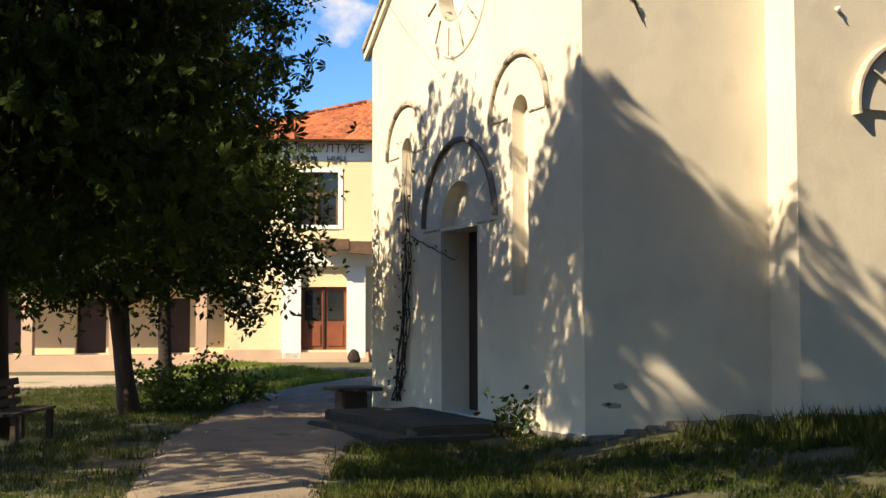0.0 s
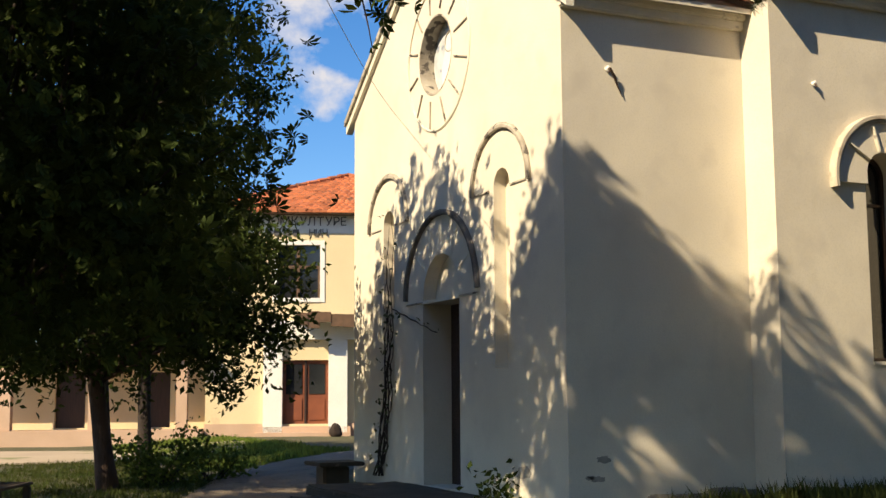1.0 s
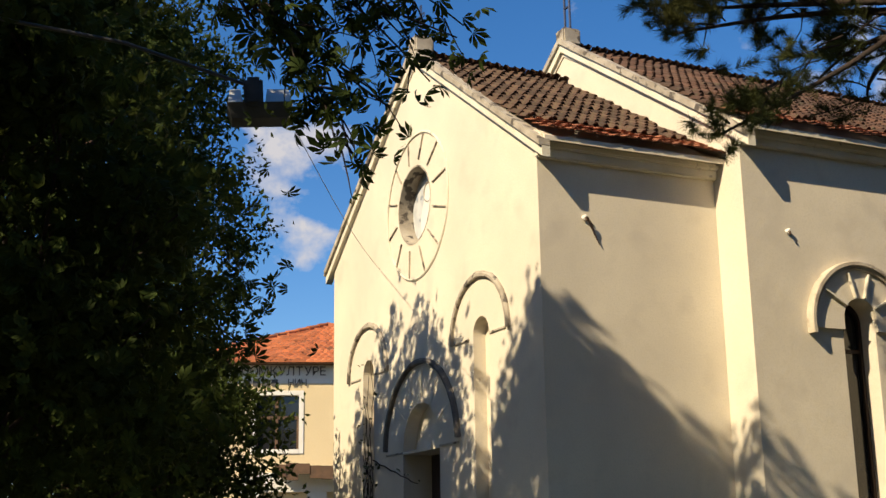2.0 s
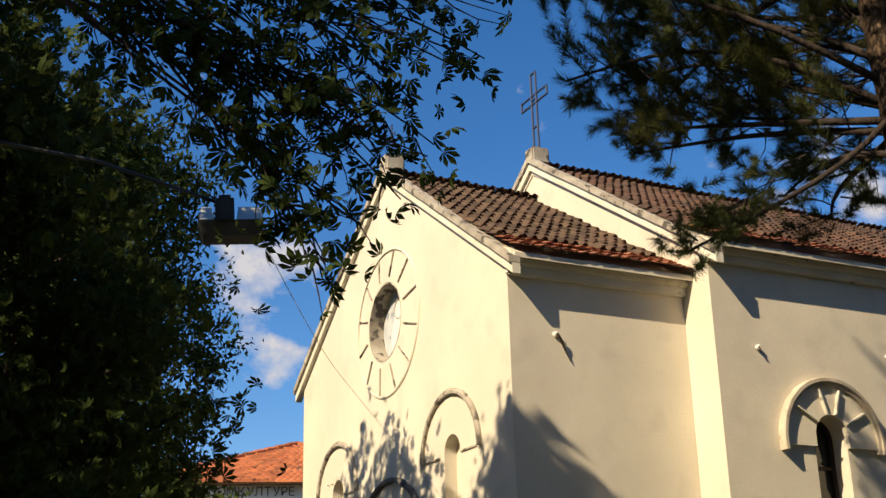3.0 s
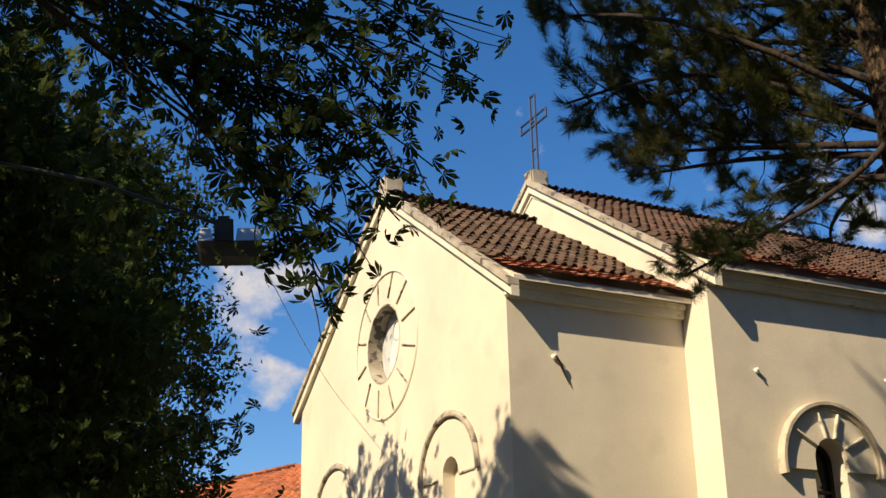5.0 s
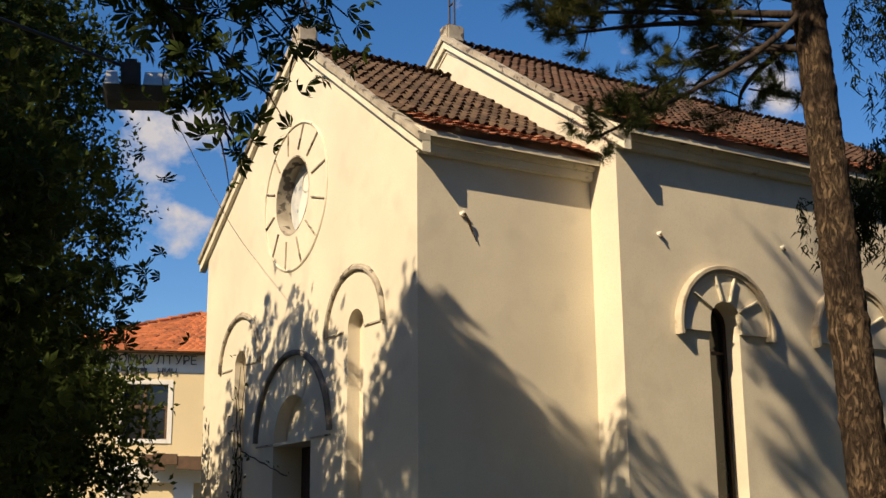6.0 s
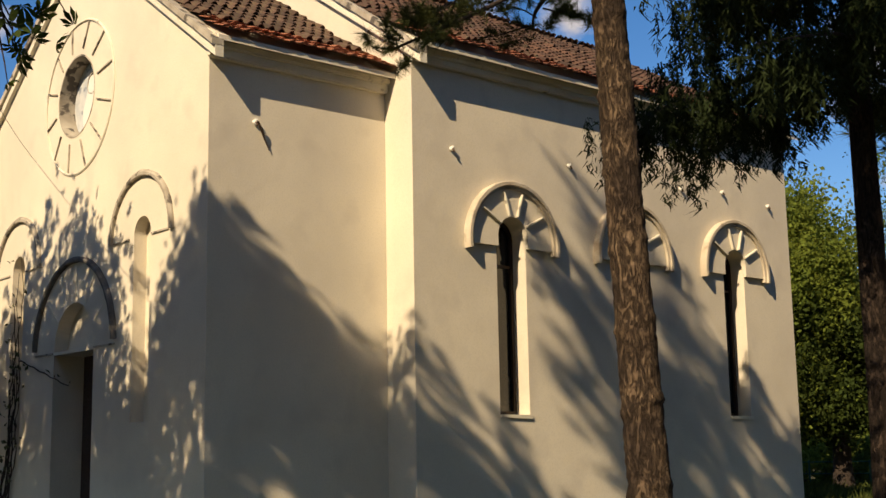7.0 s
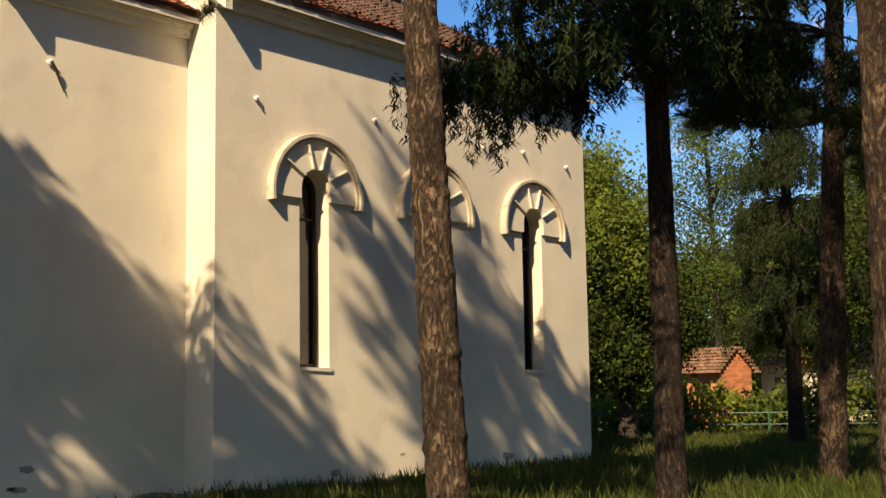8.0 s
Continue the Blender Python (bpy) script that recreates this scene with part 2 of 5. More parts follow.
CONCRETE = material("concrete", (0.34, 0.31, 0.27), (0.24, 0.22, 0.19), 0.95, 1.6, 35, 0.6, spots=(0.10, 0.095, 0.08), spot_scale=2.5, spot_at=0.6)
HUT_TILE = material("hut_tile", (0.30, 0.17, 0.10), (0.20, 0.11, 0.07), 0.9, 2.0, 30, 0.4, island=0.3)
BRICK = material("orange_brick", (0.50, 0.19, 0.08), (0.40, 0.15, 0.07), 0.9, 3, 30, 0.4, island=0.25)
GREEN_PAINT = material("green_paint", (0.022, 0.095, 0.06), (0.018, 0.07, 0.045), 0.5, 4, 30, 0.1)
LAMP_METAL = material("lamp_metal", (0.10, 0.10, 0.10), (0.06, 0.06, 0.06), 0.45, 6, 40, 0.1, metal=0.5)
LAMP_GLASS = material("lamp_glass", (0.72, 0.71, 0.66), (0.55, 0.54, 0.50), 0.3, 6, 40, 0.05, metal=0.4)
CLIMBER = leaf_material("climber_leaf", (0.10, 0.11, 0.06), (0.07, 0.08, 0.04), 0.3)


# ---- helpers for meshes ----
def mesh_of(name, verts, faces, mat, smooth=False):
    me = bpy.data.meshes.new(name)
    me.from_pydata([tuple(v) for v in verts], [], [tuple(f) for f in faces])
    me.materials.append(mat)
    if smooth:
        me.polygons.foreach_set("use_smooth", [True] * len(me.polygons))
    me.update()
    return me


def put(name, me, parent=None, label=""):
    ob = new(name, me)
    ob.parent = parent
    if label:
        ob["label"] = label
    return ob


def part(name, bm, mat, parent, label="", smooth=False):
    me = bpy.data.meshes.new(name)
    bmesh.ops.recalc_face_normals(bm, faces=bm.faces)
    bm.to_mesh(me)
    bm.free()
    me.materials.append(mat)
    if smooth:
        me.polygons.foreach_set("use_smooth", [True] * len(me.polygons))
    return put(name, me, parent, label)


def box(bm, lo, hi, m=None, bevel=0.0):
    made = bmesh.ops.create_cube(bm, size=1.0)["verts"]
    c, s = (Vector(lo) + Vector(hi)) / 2, Vector(hi) - Vector(lo)
    for v in made:
        v.co = Vector((v.co.x * s.x, v.co.y * s.y, v.co.z * s.z)) + c
    if bevel:
        edges = list({e for v in made for e in v.link_edges})
        r = bmesh.ops.bevel(bm, geom=edges, offset=bevel, segments=2, affect="EDGES")
        made = list({v for f in r["faces"] for v in f.verts} | {v for v in made if v.is_valid})
    if m is not None:
        for v in made:
            v.co = m @ v.co
    return made


def box_part(name, lo, hi, mat, parent, label="", bevel=0.01, m=None):
    bm = bmesh.new()
    box(bm, lo, hi, m, bevel)
    return part(name, bm, mat, parent, label)


def tube(path, radii, sides=8, cap=True):
    """Verts and faces of a tube along a path."""
    path = [Vector(p) for p in path]
    vs, fs = [], []
    for i, p in enumerate(path):
        d = (path[min(i + 1, len(path) - 1)] - path[max(i - 1, 0)]).normalized()
        a = d.cross(Vector((0.13, 0.92, 0.37))).normalized()
        b = d.cross(a)
        for k in range(sides):
            t = 2 * math.pi * k / sides
            vs.append(p + (a * math.cos(t) + b * math.sin(t)) * radii[i])
    for i in range(len(path) - 1):
        for k in range(sides):
            q = (k + 1) % sides
            fs.append((i * sides + k, i * sides + q, (i + 1) * sides + q, (i + 1) * sides + k))
    if cap:
        fs.append(tuple(range(sides))[::-1])
        fs.append(tuple((len(path) - 1) * sides + k for k in range(sides)))
    return vs, fs


class Soup:
    def __init__(self):
        self.v, self.f = [], []

    def add(self, vf):
        o = len(self.v)
        self.v += vf[0]
        self.f += [tuple(i + o for i in f) for f in vf[1]]
        return self


def strewn(name, template, places, mat, rng, size=(0.8, 1.2), facing=None, parent=None, label="", aim=None):
    """One mesh of many copies of a small template, each turned at random. facing: mean normal, loosely kept. aim: where each one's y axis points."""
    tv, tf = np.array(template[0], float), template[1]
    n = len(places)
    if facing is None:
        q = rng.normal(size=(n, 4))
    else:
        q = np.concatenate([np.full((n, 1), 1.0), rng.normal(size=(n, 2)) * facing, rng.normal(size=(n, 1)) * 3], 1)
    q /= np.linalg.norm(q, axis=1)[:, None]
    w, x, y, z = q.T
    R = np.stack([1 - 2 * (y * y + z * z), 2 * (x * y - z * w), 2 * (x * z + y * w), 2 * (x * y + z * w), 1 - 2 * (x * x + z * z), 2 * (y * z - x * w), 2 * (x * z - y * w), 2 * (y * z + x * w), 1 - 2 * (x * x + y * y)], -1).reshape(n, 3, 3)
    if aim is not None:
        ya = np.asarray(aim, float)
        ya /= np.linalg.norm(ya, axis=1)[:, None]
        xa = np.cross(ya, rng.normal(size=(n, 3)))
        xa /= np.linalg.norm(xa, axis=1)[:, None]
        R = np.stack([xa, ya, np.cross(xa, ya)], 2)
    s = rng.uniform(*size, n)
    V = np.einsum("nij,kj->nki", R, tv) * s[:, None, None] + np.asarray(places)[:, None]
    me = bpy.data.meshes.new(name)
    lens = np.array([len(f) for f in tf])
    loops = np.concatenate([np.array(f) for f in tf])
    allloops = (loops[None] + (np.arange(n) * len(tv))[:, None]).ravel()
    totals = np.tile(lens, n)
    me.vertices.add(n * len(tv))
    me.vertices.foreach_set("co", V.reshape(-1).astype(np.float32))
    me.loops.add(len(allloops))
    me.loops.foreach_set("vertex_index", allloops.astype(np.int32))
    me.polygons.add(len(totals))
    me.polygons.foreach_set("loop_start", (np.cumsum(totals) - totals).astype(np.int32))
    me.update(calc_edges=True)
    me.materials.append(mat)
    return put(name, me, parent, label)


def leaf_simple(length=0.12, width=0.06):
    return [(0, 0, 0), (width / 2, length * 0.45, 0.012), (0, length, -0.01), (-width / 2, length * 0.45, 0.012)], [(0, 1, 2), (0, 2, 3)]


def leaf_palmate(r=0.17):
    """A horse chestnut leaf: six drooping leaflets, widest towards their ends."""
    v, f = [(0, 0, 0)], []
    for k, a in enumerate((-98, -58, -20, 17, 55, 92)):
        t, s = radians(a), (0.6, 0.85, 1.0, 0.96, 0.8, 0.55)[k] * r
        d, p = (math.sin(t), math.cos(t)), (math.cos(t), -math.sin(t))
        o = len(v)
        for along, side, z in ((0.35, 0.09, -0.04), (0.70, 0.20, -0.28), (0.98, 0.0, -0.62), (0.70, -0.20, -0.28), (0.35, -0.09, -0.04)):
            v.append((d[0] * s * along + p[0] * s * side, d[1] * s * along + p[1] * s * side, z * s))
        f += [(0, o, o + 4), (o, o + 1, o + 3, o + 4), (o + 1, o + 2, o + 3)]
    return v, f


def ground_z(x, y):
    t = min(max((x + 2.0) / 5.0, 0), 1)
    return -0.34 + 0.30 * t * t * (3 - 2 * t)


# ---- ground ----
def build_ground():
    bm = bmesh.new()
    xs = [-900, -300, -120, -60, -40] + [-30 + 1.0 * i for i in range(71)] + [50, 70, 120, 300, 900]
    ys = [-900, -300, -120, -60, -40] + [-25 + 1.0 * i for i in range(81)] + [65, 85, 130, 300, 900]
    grid = [[bm.verts.new((x, y, ground_z(x, y) + 0.05 * noise.noise((x * 0.35, y * 0.35, 0)))) for x in xs] for y in ys]
    for j in range(len(ys) - 1):
        for i in range(len(xs) - 1):
            bm.faces.new((grid[j][i], grid[j][i + 1], grid[j + 1][i + 1], grid[j + 1][i]))
    ob = part("ground", bm, SOIL, None, smooth=True)
    tagged(ob, "dark earth under thin grass round the church", "ground", kind="structure")


def strip(name, left, right, mat, label, category, lift=0.05, steps=40):
    """A path between two border lines, with a wavering edge."""
    bm = bmesh.new()

    def along(line, t):
        s = t * (len(line) - 1)
        i = min(int(s), len(line) - 2)
        a, b = Vector(line[i]), Vector(line[i + 1])
        return a.lerp(b, s - i)
    rows = []
    for k in range(steps + 1):
        a, b = along(left, k / steps), along(right, k / steps)
        a = a + Vector((noise.noise((k * 0.9, 1, 5)), noise.noise((k * 0.9, 9, 5)))) * 0.22
        b = b + Vector((noise.noise((k * 0.9, 3, 7)), noise.noise((k * 0.9, 4, 2)))) * 0.22
        row = []
        for j in range(9):
            p = a.lerp(b, j / 8)
            edge = 0.045 if j in (0, 8) else 0.0
            row.append(bm.verts.new((p.x, p.y, ground_z(p.x, p.y) + 0.05 * noise.noise((p.x * 0.35, p.y * 0.35, 0)) + lift - edge)))
        rows.append(row)
    for k in range(steps):
        for j in range(8):
            bm.faces.new((rows[k][j], rows[k][j + 1], rows[k + 1][j + 1], rows[k + 1][j]))
    return tagged(part(name, bm, mat, None, smooth=True), label, category, kind="structure")


build_ground()
strip("path", [(-7.6, -9.5), (-6.2, -2.7), (-4.6, 4.0), (-2.6, 9.0), (-1.0, 13.6), (4.0, 16.8)], [(-6.0, -9.5), (-4.6, -3.4), (-3.0, 0.8), (-0.9, 5.0), (-0.2, 9.6), (5.0, 13.8)], PATH, "worn grey earth path leading past the church door", "path")

# ---- church ----
W, L, D, E = 8.0, 2.91, 0.624, 12.02
church = tagged(new("church"), "cream plastered village church with tiled roofs and stucco arches", "church")


def arch(cx, cz, r, a0=0, a1=180, n=24, rz=None):
    rz = rz or r
    return [(cx + r * math.cos(radians(a0 + (a1 - a0) * k / n)), cz + rz * math.sin(radians(a0 + (a1 - a0) * k / n))) for k in range(n + 1)]


def opening(cx, half, z0, z1):
    """A round-headed outline: straight sides, half-circle top."""
    return [(cx - half, z0), (cx + half, z0)] + arch(cx, z1 - half, half)


def plate(outer, holes, place, depth):
    """A wall with openings through it. place(u, v, w) maps the outline and depth into the world."""
    bm = bmesh.new()
    loops = []
    for w in (0.0, depth):
        rings = []
        for line in (outer, *holes):
            vs = [bm.verts.new((u, v, w)) for u, v in line]
            rings.append(vs)
            for i in range(len(vs)):
                bm.edges.new((vs[i], vs[(i + 1) % len(vs)]))
        edges = [e for e in bm.edges if all(abs(x.co.z - w) < 1e-6 for x in e.verts)]
        bmesh.ops.triangle_fill(bm, use_beauty=True, use_dissolve=False, edges=edges, normal=(0, 0, 1))
        loops.append(rings)
    for a, b in zip(*loops):
        for i in range(len(a)):
            q = (i + 1) % len(a)
            bm.faces.new((a[i], a[q], b[q], b[i]))
    for v in bm.verts:
        v.co = place(*v.co)
    return bm


def front(u, v, w):
    return Vector((w, u, v))


def south(u, v, w):
    return Vector((u, -D + w, v))


def solid(outline, place, w0, w1):
    """A prism of an outline between two depths."""
    bm = bmesh.new()
    a = [bm.verts.new(place(u, v, w0)) for u, v in outline]
    b = [bm.verts.new(place(u, v, w1)) for u, v in outline]
    bm.faces.new(a)
    bm.faces.new(b[::-1])
    for i in range(len(a)):
        q = (i + 1) % len(a)
        bm.faces.new((a[i], b[i], b[q], a[q]))
    return bm


def ring(place, cx, cz, r0, r1, w0, w1, a0=0, a1=180, n=32, rough=0.0, square=False):
    """An arched moulding with a stepped section."""
    bm = bmesh.new()
    rows = []
    m = (r0 + r1) / 2
    sect = [(r0, 0.0), (r0, w0 * 0.8), (r0 + 0.25 * (m - r0), w0), (m + 0.2 * (r1 - m), w0), (r1 - 0.3 * (r1 - m), w0 * 0.62), (r1, w0 * 0.55), (r1, 0.0)]
    if square:
        sect = [(r0, 0.0), (r0, w0 * 0.7), (r0 + 0.045, w0 * 0.75), (r0 + 0.05, w0), (r1 - 0.012, w0), (r1, w0 - 0.012), (r1, 0.0)]
    for k in range(n + 1):
        t = radians(a0 + (a1 - a0) * k / n)
        row = []
        for r, w in sect:
            j = rough * noise.noise((cx * 3 + k * 0.6, r * 9, cz))
            row.append(bm.verts.new(place(cx + (r + j) * math.cos(t), cz + (r + j) * math.sin(t), -w + w1)))
        rows.append(row)
    for k in range(n):
        for j in range(len(sect) - 1):
            bm.faces.new((rows[k][j], rows[k][j + 1], rows[k + 1][j + 1], rows[k + 1][j]))
    for row in (rows[0], rows[-1]):
        bm.faces.new(row)
    return bm


def bar(place, u0, v0, u1, v1, half, w0, w1):
    """A straight raised bar on a wall, from one point to another."""
    d = Vector((u1 - u0, v1 - v0)).normalized()
    p = Vector((-d.y, d.x)) * half
    return solid([(u0 + p.x, v0 + p.y), (u0 - p.x, v0 - p.y), (u1 - p.x, v1 - p.y), (u1 + p.x, v1 + p.y)], place, w0, w1)


GY, GZ, EZ = 4.0, 9.36, 6.52
PORTAL = 3.98


def build_front():
    slit_r, slit_l = opening(1.80, 0.25, 1.70, 4.56), opening(6.22, 0.25, 1.46, 4.56)
    door_hole = [(PORTAL - 0.71, -0.10), (PORTAL + 0.71, -0.10), (PORTAL + 0.71, 2.80), (PORTAL - 0.71, 2.80)]
    tymp = [(PORTAL - 0.70, 2.85), (PORTAL + 0.70, 2.85)] + arch(PORTAL, 2.86, 0.70)[1:-1]
    rose = arch(4.14, 6.84, 0.66, 0, 360, 40)[:-1]
    wall = plate([(0, -0.6), (W, -0.6), (W, EZ), (GY, GZ), (0, EZ)], [slit_r, slit_l, door_hole, tymp, rose], front, 0.7)
    part("front_wall", wall, PLASTER, church)
    part("niche", solid(opening(1.80, 0.30, 1.6, 4.6), front, 0.20, 0.3), PLASTER, church, "recessed blind slit panel")
    part("niche", solid(opening(6.22, 0.30, 1.4, 4.6), front, 0.20, 0.3), PLASTER, church, "recessed blind slit panel")
    part("tympanum", solid([(PORTAL - 0.76, 2.82), (PORTAL + 0.76, 2.82)] + arch(PORTAL, 2.86, 0.76)[1:-1], front, 0.22, 0.4), PLASTER, church)
    part("niche_lining", plate(arch(4.14, 6.84, 0.667, 0, 360, 40)[:-1], [arch(4.14, 6.84, 0.64, 0, 360, 40)[:-1]], lambda u, v, w: Vector((w - 0.004, u, v)), 0.275), OLD_TRIM, church, "dirty brown rim of the round niche")
    icon = part("icon_panel", solid(arch(4.14, 6.84, 0.72, 0, 360, 40)[:-1], front, 0.26, 0.34), MOSAIC, church, "pale mosaic panel in the round niche")
    part("figure", solid([(3.86, 6.30), (4.38, 6.30), (4.42, 6.70), (4.28, 6.98)] + arch(4.12, 7.10, 0.13, 0, 180, 10) + [(3.97, 6.98), (3.84, 6.70)], front, 0.24, 0.27), WHITE_WALL, icon, "pale plain shape on the mosaic")
    part("halo", ring(front, 4.12, 7.10, 0.16, 0.19, 0.02, 0.26, 0, 360), OLD_TRIM, icon)
    # door leaves behind the reveal
    door = part("door", solid([(PORTAL - 0.80, -0.14), (PORTAL + 0.80, -0.14), (PORTAL + 0.80, 2.85), (PORTAL - 0.80, 2.85)], front, 0.50, 0.56), DOOR_WOOD, church, "dark brown wooden double door")
    for s in (-1, 1):
        for z0, z1 in ((0.2, 1.1), (1.25, 2.0), (2.12, 2.6)):
            c = PORTAL + s * 0.35
            part("panel", solid([(c - 0.24, z0), (c + 0.24, z0), (c + 0.24, z1), (c - 0.24, z1)], front, 0.475, 0.50), DOOR_WOOD, door)
    part("handle", bar(front, PORTAL + 0.05, 1.0, PORTAL + 0.05, 1.18, 0.012, 0.44, 0.47), IRON, door, "iron pull handle")
    # arches
    part("arch_moulding", ring(front, PORTAL, 2.80, 1.37, 1.46, 0.07, 0.0, 4, 176, 48, 0.012), DARK_TRIM, church, "blackened stucco arch over the portal")
    for c in (1.84, 6.24):
        part("arch_moulding", ring(front, c, 4.26, 0.87, 0.96, 0.055, 0.0, 0, 180, 40, 0.010), OLD_TRIM, church, "weathered stucco arch over a slit window")
        for s in (-1, 1):
            part("joint", bar(front, c + s * 0.34, 4.27, c + s * 0.82, 4.27, 0.012, -0.022, 0.0), OLD_TRIM, church)
    for s in (-1, 1):
        part("joint", bar(front, PORTAL + s * 0.73, 2.83, PORTAL + s * 1.40, 2.83, 0.014, -0.02, 0.0), OLD_TRIM, church)
    for a in (38, 66, 94, 122, 150):
        c, s = math.cos(radians(a)), math.sin(radians(a))
        part("joint", bar(front, PORTAL + 0.76 * c, 2.86 + 0.76 * s, PORTAL + 1.30 * c, 2.82 + 1.30 * s, 0.006, -0.008, 0.0), TRIM, church)
    part("rose_ring", ring(front, 4.03, 6.80, 1.21, 1.25, 0.025, 0.0, 0, 360, 56, 0.008), TRIM, church, "thin stucco ring round the rosette")
    for k in range(12):
        a = radians(15 + 30 * k)
        part("rose_joint", bar(front, 4.12 + 0.76 * math.cos(a), 6.83 + 0.76 * math.sin(a), 4.03 + 1.20 * math.cos(a), 6.80 + 1.20 * math.sin(a), 0.010, -0.026, 0.0), OLD_TRIM, church)


def build_narthex_side():
    bm = bmesh.new()
    box(bm, (0.7, 0.0, -0.6), (L, 0.5, EZ + 0.02))
    part("side_wall", bm, PLASTER, church)
    bm = bmesh.new()
    box(bm, (0.7, W - 0.5, -0.6), (L, W, EZ + 0.02))
    part("side_wall", bm, PLASTER, church)
    # eave cornice
    bm = bmesh.new()
    box(bm, (-0.03, -0.10, EZ - 0.12), (L, 0.02, EZ + 0.06), None, 0.02)
    box(bm, (-0.05, -0.16, EZ + 0.0), (L, 0.02, EZ + 0.10), None, 0.02)
    box(bm, (-0.06, -0.22, EZ + 0.09), (L, 0.02, EZ + 0.17), None, 0.02)
    part("cornice", bm, TRIM, church)


NX = (4.79, 7.53, 10.26)
NEZ, NGZ = 6.86, 10.0


def build_nave():
    wall = plate([(L, -0.6), (E, -0.6), (E, NEZ), (L, NEZ)], [opening(c, 0.30, 1.74, 4.68) for c in NX], south, 0.6)
    part("nave_wall", wall, PLASTER, church)
    a = [(-D + 0.004, -0.6), (W + D - 0.004, -0.6), (W + D - 0.004, NEZ - 0.004), (GY, NGZ), (-D + 0.004, NEZ - 0.004)]
    bmw = solid(a, lambda u, v, w: Vector((L + w, u, v)), 0.003, 0.3)
    part("nave_gable_wall", bmw, PLASTER, church)
    part("nave_gable_wall", solid(a, lambda u, v, w: Vector((E - w, u, v)), 0.003, 0.3), PLASTER, church)
    bm = bmesh.new()
    box(bm, (L, W + D - 0.6, -0.6), (E, W + D, NEZ))
    part("nave_wall", bm, PLASTER, church)
    bm = bmesh.new()
    box(bm, (L - 0.05, -D - 0.10, NEZ - 0.10), (E + 0.05, -D + 0.02, NEZ + 0.04), None, 0.02)
    box(bm, (L - 0.07, -D - 0.16, NEZ + 0.0), (E + 0.08, -D + 0.02, NEZ + 0.11), None, 0.02)
    box(bm, (L - 0.08, -D - 0.22, NEZ + 0.10), (E + 0.10, -D + 0.02, NEZ + 0.18), None, 0.02)
    part("cornice", bm, TRIM, church)
    for c in NX:
        win = part("window", solid(opening(c, 0.31, 1.72, 4.69), south, 0.34, 0.37), GLASS, church, "tall narrow round-headed window with dark glass")
        part("window_frame", plate(opening(c, 0.305, 1.735, 4.685), [opening(c, 0.25, 1.80, 4.63)], south, 0.05), DOOR_WOOD, win).location = (0, 0.28, 0)
        part("glazing_bar", bar(south, c - 0.27, 3.98, c + 0.27, 3.98, 0.02, 0.30, 0.335), DOOR_WOOD, win)
        part("window_sill", solid([(c - 0.30, 1.70), (c + 0.33, 1.68), (c + 0.33, 1.742), (c - 0.30, 1.742)], south, -0.025, 0.3), TRIM, win)
        fan = part("arch_moulding", ring(south, c, 4.28, 0.825, 0.935, 0.13, 0.0, -9, 189, 48, 0.005, True), RING, church, "projecting stucco arch over the window")
        half = [(c + 0.83, 4.22)] + arch(c, 4.28, 0.83, 0, 180, 30) + [(c - 0.83, 4.22), (c - 0.302, 4.22)] + arch(c, 4.38, 0.302, 180, 0, 20) + [(c + 0.302, 4.22)]
        part("fan_plate", solid(half, south, -0.055, 0.0), PLASTER, fan)
        for a in (36, 76, 104, 142):
            k, q = math.cos(radians(a)), math.sin(radians(a))
            part("spoke", bar(south, c + 0.33 * k, 4.36 + 0.33 * q, c + 0.78 * k, 4.28 + 0.78 * q, 0.012, -0.105, -0.05), TRIM, fan)


def tile_mesh(w=0.18, h=0.36, wave=0.058):
    """One roof tile: a shallow wave with a thick lower edge; x across, y up the slope."""
    vs, fs, n = [], [], 6
    prof = [(i / n * w, wave * math.sin(math.pi * min(i / n * 1.5, 1.0)) if i / n < 0.67 else 0.004) for i in range(n + 1)]
    for y, z0 in ((0.0, 0.045), (h, 0.0)):
        vs += [(x, y, z + z0) for x, z in prof]
    vs += [(x, 0.0, z + 0.045 - 0.022) for x, z in prof]
    for i in range(n):
        fs += [(i, i + 1, n + 1 + i + 1, n + 1 + i), (2 * (n + 1) + i, 2 * (n + 1) + i + 1, i + 1, i)]
    return vs, fs


